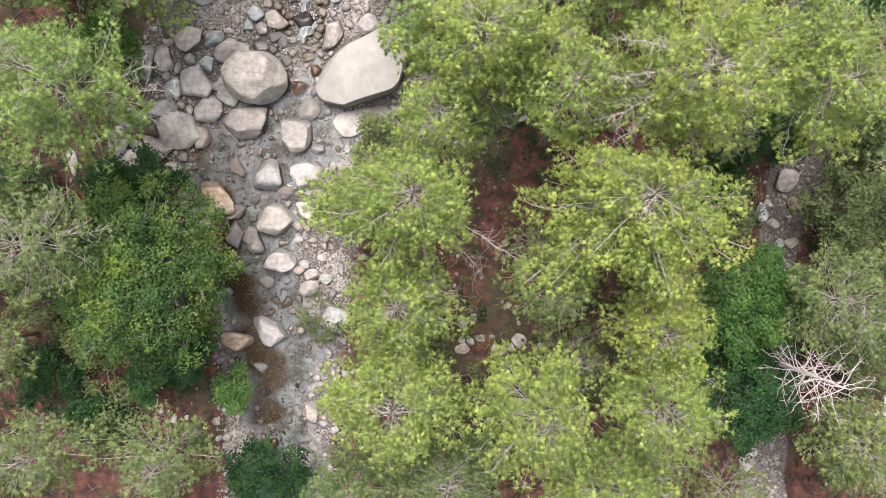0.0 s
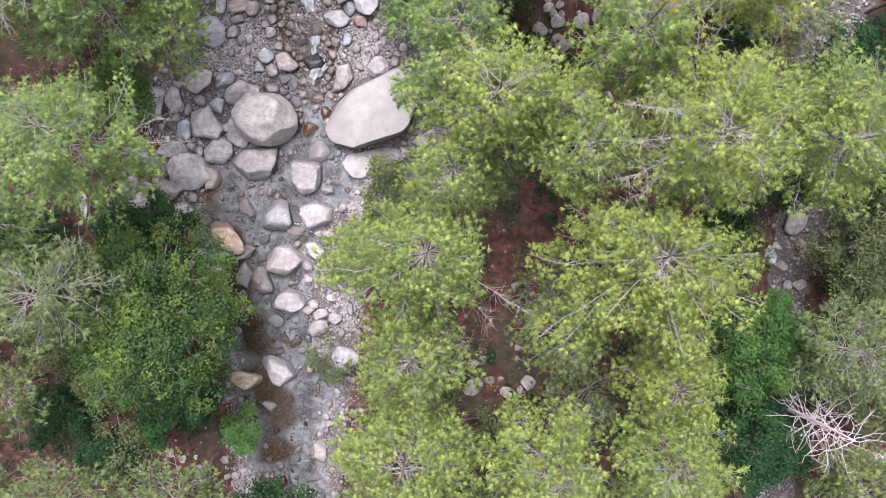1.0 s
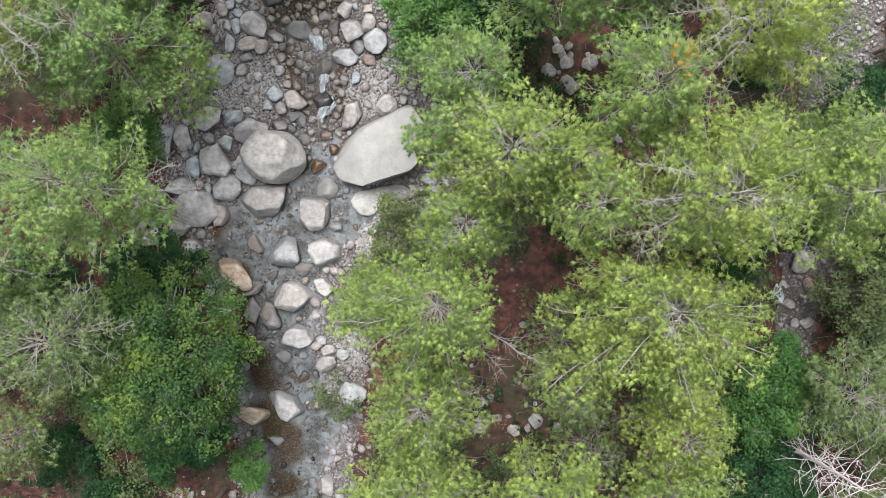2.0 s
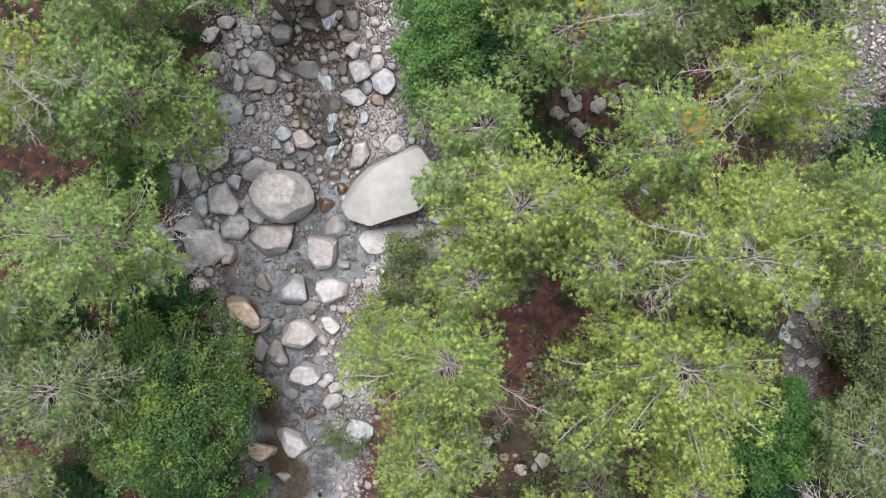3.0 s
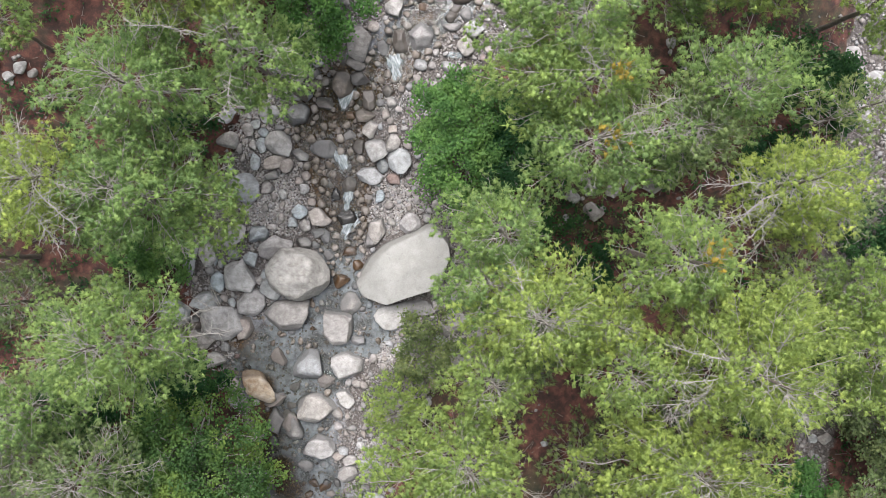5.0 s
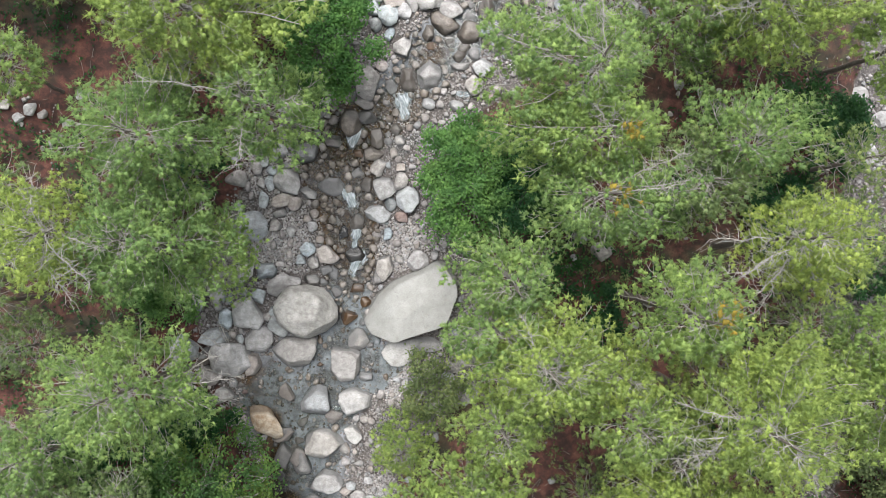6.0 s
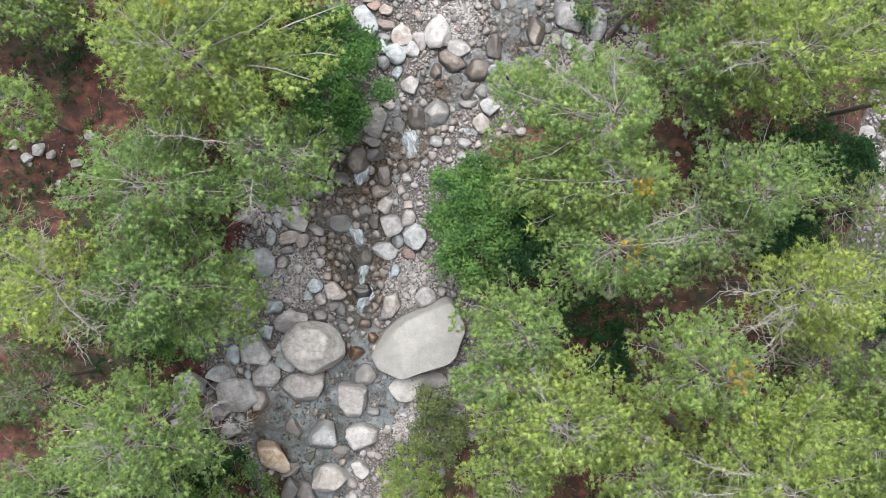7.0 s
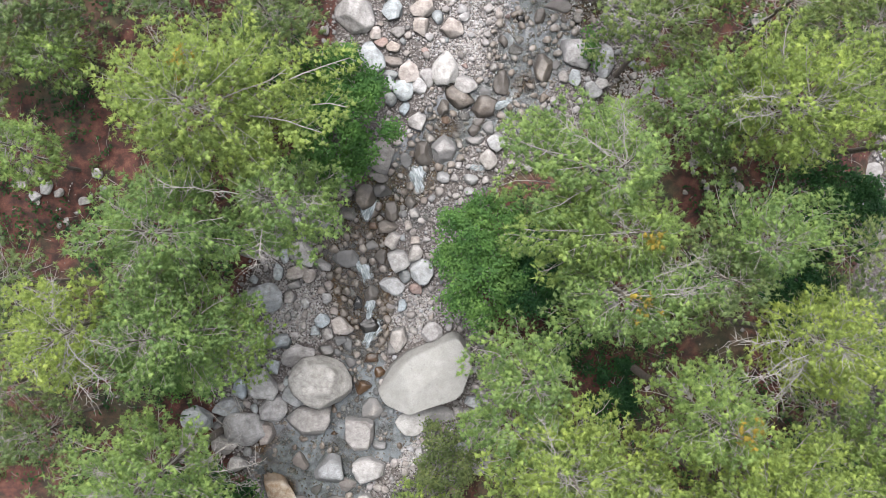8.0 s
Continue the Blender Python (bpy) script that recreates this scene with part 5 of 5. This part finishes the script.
pine(5.0, 22.9, 11.5, 2.5, 65, ry=1.2, mat=D, thin=0.8)
pine(1.6, 5.7, 9.5, 1.2, 20, ry=1.2, off=(0.2, -0.4), mat=D, thin=0.8)
pine(0.1, -8.9, 9.5, 2.3, 22, ry=1.5, mat=D, thin=0.8)
pine(6.1, -9.3, 11.0, 2.5, 23, ry=2.2)
pine(-0.1, 8.1, 12.0, 2.0, 67, ry=1.6, mat=G)
pine(3.8, 6.8, 13.0, 1.6, 68, ry=1.4)
pine(4.3, -1.5, 10.0, 1.9, 69, ry=1.5, mat=D, thin=0.7)
# far bank of the side channel
pine(15.8, -2.1, 8.8, 2.0, 30, ry=2.3, mat=D, thin=0.7)
pine(13.8, 5.7, 12.2, 2.1, 31, ry=2.5)
pine(16.5, -8.0, 8.0, 1.9, 32, ry=1.7, mat=D, thin=0.8)
pine(14.1, 7.5, 11.0, 1.4, 33, ry=1.8, mat=G)
pine(14.5, 18.6, 12.5, 1.7, 34, ry=2.1)
# west bank
pine(-13.6, 5.9, 13.0, 3.1, 40, ry=2.4, off=(-0.3, -0.2), mat=G, dead=[(0.6, 5, 3.2, -0.4), (0.55, -20, 3.0, -0.6), (0.62, 18, 2.8, -0.2)])
pine(-15.7, 0.3, 9.6, 3.2, 41, ry=2.3, mat=D, thin=0.5, dead=[(0.7, 20, 3.0, 0.2), (0.7, 50, 2.6, 0.2)])
pine(-11.5, -8.7, 7.6, 2.4, 42, ry=1.6, mat=D, thin=0.7)
pine(-16.4, -8.3, 8.0, 2.6, 66, ry=1.5, mat=D, thin=0.7)
pine(-18.5, -4.0, 7.5, 2.1, 43, ry=1.4, mat=D, thin=0.6)
pine(-3.6, -9.7, 8.5, 2.6, 24, ry=1.8, mat=D)
pine(-13.3, 11.3, 12.2, 3.0, 44, ry=2.6, mat=G)
pine(-13.1, 15.0, 12.8, 3.3, 46, ry=2.3, mat=G, thin=0.9)
pine(-8.9, 16.2, 13.3, 1.9, 45, ry=1.6, off=(0.5, -0.0), mat=G, dead=[(0.84, 165, 3.6, 0.6), (0.8, -100, 2.2, 0.4), (0.8, -10, 1.6, 0.3)])
pine(-15.4, 11.3, 13.6, 1.8, 47, ry=2.2, off=(-0.9, -0.3), dead=[(0.85, -40, 2.2, 0.4), (0.8, -70, 2.4, 0.2), (0.84, 100, 1.8, 0.4), (0.8, -20, 2.0, 0.2)])
pine(-11.0, 18.9, 15.1, 3.8, 48, ry=2.7, off=(0.6, 0.4), withered=[(0.2, 1.1, -0.3)])
pine(-18.0, 21.5, 9.5, 1.3, 49, ry=1.1, mat=G, thin=0.8)
pine(-19.0, 18.1, 10.0, 1.4, 51, ry=1.2, mat=G)
pine(-10.6, 10.9, 8.6, 1.7, 50, ry=1.8, base=(-13.0, 9.9), mat=G, thin=0.6)
pine(-18.9, 7.0, 9.0, 1.5, 53, ry=1.3, mat=D, thin=0.5)
pine(-17.8, 3.1, 10.5, 2.1, 54, ry=1.4, mat=G)
pine(-9.6, 23.0, 11.0, 1.8, 52, ry=1.4, mat=D)
pine(-20.9, 21.4, 8.5, 1.1, 26, ry=1.8, mat=D, thin=0.6)
pine(-19.0, 23.4, 10.0, 2.0, 27, mat=D)
pine(-14.6, 25.6, 10.0, 2.0, 28, mat=D)
pine(17.6, 7.6, 9.0, 2.1, 35, mat=D, thin=0.3)
pine(19.6, 3.2, 8.8, 2.2, 36, mat=D, thin=0.3)
pine(18.6, -1.6, 8.4, 2.0, 37, mat=D, thin=0.3)
pine(18.9, 12.4, 9.5, 2.0, 38, mat=D, thin=0.3)
pine(-19.6, 0.4, 9.0, 2.2, 56, mat=D, thin=0.3)
pine(-19.4, -8.0, 8.0, 2.0, 57, mat=D, thin=0.3)
pine(-20.0, 8.8, 10.0, 2.2, 58, mat=D, thin=0.3)
pine(-19.8, 13.2, 10.0, 2.0, 59, mat=D, thin=0.3)
dead_tree(14.7, -5.2, 8.6, 1.75, 60)
pine(-4.2, 2.0, 4.4, 1.4, 25, low=0.12, label="young light green pine on the gravel by the stream")
pine(5.9, 25.8, 11.5, 2.4, 61)
pine(11.8, 22.3, 12.0, 2.4, 62, mat=D)
pine(1.8, 28.5, 11.0, 2.2, 63)
# leafy trees and bushes
broadleaf(-12.8, -1.1, 7.6, 3.9, 4.4, 70, LEAVES_YELLOW, "leafy green tree with some yellowing leaves over the water")
broadleaf(-1.2, 13.9, 7.3, 2.3, 3.2, 71, LEAVES_BRIGHT, "dense fresh green leafy tree on the stream's edge")
broadleaf(1.2, 13.7, 7.0, 2.1, 2.4, 72, LEAVES_DARK, "dark green leafy bush in the shade of pines", category="bush")
broadleaf(-7.6, 20.2, 7.0, 2.2, 3.4, 73, LEAVES_MID, "dense dark green leafy tree overhanging the stream")
broadleaf(13.3, -2.3, 6.0, 2.7, 2.6, 74, LEAVES_MID, "dark green leafy tree beside the side channel")
broadleaf(13.4, -6.4, 5.2, 2.6, 2.6, 75, LEAVES_DARK, "dark green leafy tree beside the side channel")
broadleaf(17.4, 10.4, 5.6, 1.7, 1.8, 82, LEAVES_DARK, "dark green leafy tree beside the side channel")
broadleaf(-17.6, -5.4, 3.8, 1.7, 1.5, 84, LEAVES_DARK, "dark green leafy bush on red needle litter", category="bush", name="bush")
broadleaf(-15.6, -7.6, 3.4, 1.5, 1.2, 85, LEAVES_DARK, "dark green leafy bush on red needle litter", category="bush", name="bush")
broadleaf(-18.2, 1.8, 5.0, 2.0, 1.9, 86, LEAVES_DARK, "dark green leafy bush in the shade of pines", category="bush", name="bush")
broadleaf(18.0, -8.6, 5.0, 2.0, 1.8, 83, LEAVES_GREY, "grey-green leafy bush beside the side channel", category="bush", name="bush")
broadleaf(14.4, 5.3, 4.6, 1.9, 1.5, 84, LEAVES_DARK, "dark green leafy bush in deep shade", category="bush", name="bush")
broadleaf(18.9, 0.6, 5.0, 1.7, 2.0, 85, LEAVES_GREY, "grey-green leafy bush beside the side channel", category="bush", name="bush")
broadleaf(19.2, 5.2, 5.0, 1.8, 2.0, 86, LEAVES_GREY, "grey-green leafy bush beside the side channel", category="bush", name="bush")
broadleaf(18.6, -4.4, 4.6, 1.8, 1.8, 87, LEAVES_GREY, "grey-green leafy bush beside the side channel", category="bush", name="bush")
broadleaf(14.4, 16.0, 5.8, 1.8, 1.8, 90, LEAVES_DARK, "dark green leafy bush in deep shade", category="bush", name="bush")
broadleaf(12.6, 12.8, 5.0, 1.8, 2.0, 88, LEAVES_DARK, "dark green leafy bush in deep shade", category="bush", name="bush")
broadleaf(12.0, 2.6, 4.0, 1.5, 1.6, 89, LEAVES_DARK, "dark green leafy bush in deep shade", category="bush", name="bush")
broadleaf(17.6, 1.9, 6.0, 1.7, 2.2, 76, LEAVES_GREY, "grey-green leafy tree on the bank of the side channel")
broadleaf(-9.9, -6.7, 2.0, 1.15, 1.1, 77, LEAVES_BRIGHT, "small bright green bush by dark water", category="bush", name="bush")
broadleaf(-2.7, 4.5, 3.2, 1.6, 1.9, 78, LEAVES_GREY, "loose grey-green bush on the gravel", category="bush", name="bush", clumps=300)
broadleaf(-15.0, 8.9, 4.6, 1.7, 1.4, 79, LEAVES_BRIGHT, "bright green bush under pines", category="bush", name="bush")
broadleaf(-8.4, -10.8, 2.2, 2.3, 1.6, 80, LEAVES_DARK, "dark green bush at the water's edge", category="bush", name="bush")
broadleaf(-11.7, -4.7, 4.4, 1.5, 1.5, 91, LEAVES_DARK, "dark blue-green bush on the bank beside brown water", category="bush", name="bush")
broadleaf(-13.6, -6.0, 3.2, 1.3, 1.0, 92, LEAVES_DARK, "low dark green bush on the shaded bank", category="bush", name="bush")
broadleaf(-16.2, -4.0, 3.8, 1.3, 1.1, 93, LEAVES_GREY, "low dull green bush on the shaded bank", category="bush", name="bush")
broadleaf(-5.9, -3.6, 1.5, 1.0, 1.2, 94, LEAVES_GREY, "sparse grey-green bush with bare twigs over shallow water", category="bush", name="bush", clumps=60)
broadleaf(3.4, 23.6, 4.6, 0.45, 0.5, 97, LEAVES_BRIGHT, "tiny green bush growing between grey boulders", category="bush", name="bush")
broadleaf(-14.0, 2.8, 4.8, 2.3, 1.5, 81, LEAVES_DARK, "dark green bush at the foot of the west bank", category="bush", name="bush")

broadleaf(4.8, 8.1, 3.9, 1.0, 1.9, 98, LEAVES_DARK, "low dark green bush on the floor of a small glade", category="bush", name="bush")


# young pines and scrub that fill the wood under the tall crowns
GLADES = [(2.2, 1.0, 1.9, 6.0), (1.5, -4.2, 1.8, 1.6), (-16, -5.0, 5.0, 1.5), (-17.5, 5.0, 3.0, 1.2), (-20, 18, 3.0, 3.0), (5.0, 11.6, 1.3, 1.0), (16.6, 2.0, 1.4, 2.2), (9.0, 15.5, 1.2, 2.0), (7.4, 11.8, 2.0, 0.7)]


def in_glade(x, y):
    return any(((x - a) / p) ** 2 + ((y - c) / q) ** 2 < 1 for a, c, p, q in GLADES)


def fill_wood(count, seed):
    r = np.random.RandomState(seed)
    kept = []
    while len(kept) < count:
        x, y = r.uniform(-23, 22), r.uniform(-13, 29)
        main, arm = bank_distance(x, y)
        if main < 1.3 or abs(arm) < 1.0 or arm < 0 or in_glade(x, y) or any((x - a) ** 2 + (y - c) ** 2 < 2.3 ** 2 for a, c in kept):
            continue
        kept.append((x, y))
        foot = on_land(x, y)
        if r.rand() < 0.55:
            pine(x, y, foot + r.uniform(3.5, 7.0), r.uniform(1.4, 2.1), 500 + len(kept), mat=NEEDLES_DULL, thin=0.3, label="young dull green pine under taller trees", low=0.25)
        else:
            rad = r.uniform(0.9, 1.7)
            broadleaf(x, y, foot + r.uniform(1.2, 2.6), rad, rad * r.uniform(0.8, 1.2), 500 + len(kept), (LEAVES_GREY, LEAVES_DARK, LEAVES_GREY)[r.randint(3)], "low scrubby bush on the shaded forest floor", category="bush", name="bush", clumps=int(70 * rad * rad))


fill_wood(54, 5)


def litter(count, seed):
    """Fallen twigs strewn over the forest floor."""
    r = np.random.RandomState(seed)
    x, y = r.uniform(-23, 22, count * 4), r.uniform(-12, 28, count * 4)
    main, arm = bank_distance(x, y)
    ok = (main > 0.8) & (arm > 0)
    x, y = x[ok][:count], y[ok][:count]
    a, ln = r.uniform(0, 6.28, len(x)), 0.12 + 0.9 * r.rand(len(x)) ** 3
    d = np.stack([np.cos(a), np.sin(a)], -1) * ln[:, None]
    p0 = np.stack([x, y, land(x, y) + 0.03], -1)
    ends = np.stack([x + d[:, 0], y + d[:, 1], land(x + d[:, 0], y + d[:, 1]) + 0.04], -1)
    v, f = tubes(limb_set(p0, ends, 0.02 * np.ones((len(x), 1)), 4, r, 0.2), np.array([0.012, 0.01, 0.008, 0.005])[None] * np.ones((len(x), 1)), 3)
    tagged(link_part("fallen_twigs", mesh_of("fallen_twigs", v, f), TWIG), "fallen dry twigs strewn over red needle litter", "twigs", kind="stuff")


def forest_pebble(x, y, r):
    main, arm = bank_distance(x, y)
    return (main > 0.5) & (arm > 0) & (wobble(x, y, 1.1, 31) > 0.35)


litter(2200, 91)
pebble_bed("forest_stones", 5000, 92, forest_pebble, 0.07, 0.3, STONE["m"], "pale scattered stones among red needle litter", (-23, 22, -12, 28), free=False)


def undergrowth(name, count, seed, mat, label, patch):
    """Seedlings, ivy and low herbs in patches on the forest floor."""
    r = np.random.RandomState(seed)
    x, y = r.uniform(-23, 22, count * 5), r.uniform(-13, 29, count * 5)
    main, arm = bank_distance(x, y)
    ok = (main > 0.3) & (arm > 0.1) & (wobble(x, y, 0.9, patch) + 0.4 * wobble(x, y, 2.5, patch + 1) > 0.15)
    x, y = x[ok][:count], y[ok][:count]
    c = np.stack([x, y, land(x, y) + 0.08 + 0.22 * r.rand(len(x))], -1)
    v, f, k, out = leaf_blades(c, 9, 0.13, r, 0.13, 0.7)
    tagged(link_part(name, mesh_of(name, v, f, k, out), mat), label, "undergrowth", kind="stuff")


undergrowth("ground_ivy", 2600, 95, LEAVES_DARK, "low dark green undergrowth on the shaded forest floor", 41)
undergrowth("low_herbs", 2000, 96, LEAVES_GREY, "dull green herbs in patches on needle litter", 51)


def brushwood(x, y, count, seed):
    """A heap of bare fallen branches."""
    r = np.random.RandomState(seed)
    z = on_land(x, y)
    heap = tagged(new("brushwood"), "heap of bare pale fallen branches on the gravel", "branches")
    heap.location = (x, y, z)
    for i in range(count):
        a = r.uniform(-0.5, 0.5) + 2.3
        ln = r.uniform(1.2, 2.6)
        p = np.array([[r.uniform(-0.7, 0.7), r.uniform(-0.7, 0.7), 0.05 + 0.06 * i]])
        e = p + np.array([[math.cos(a) * ln, math.sin(a) * ln, r.uniform(0.0, 0.5)]])
        bough = limb_set(p, e, np.array([[0.12 * ln]]), 8, r, 0.15)
        v, f = tubes(bough, np.linspace(0.03, 0.01, 8)[None], 6)
        ob = link_part("branch", mesh_of("branch", v, f), PALE_LIMB, heap, smooth=True)
        j = np.repeat(np.arange(3, 8), 3)
        q0 = bough[0, j]
        q1 = q0 + unit(bough[0, j] - bough[0, j - 1] + r.normal(size=(15, 3)) * 0.6) * r.uniform(0.15, 0.6, (15, 1))
        v, f = tubes(limb_set(q0, q1, 0.03 * np.ones((15, 1)), 4, r, 0.2), np.linspace(0.011, 0.005, 4)[None] * np.ones((15, 1)), 4)
        tagged(link_part("twig_spray", mesh_of("twig_spray", v, f), PALE_LIMB, ob, smooth=True), kind="stuff")


brushwood(-0.2, 3.9, 9, 1)
brushwood(-12.6, 5.6, 6, 2)
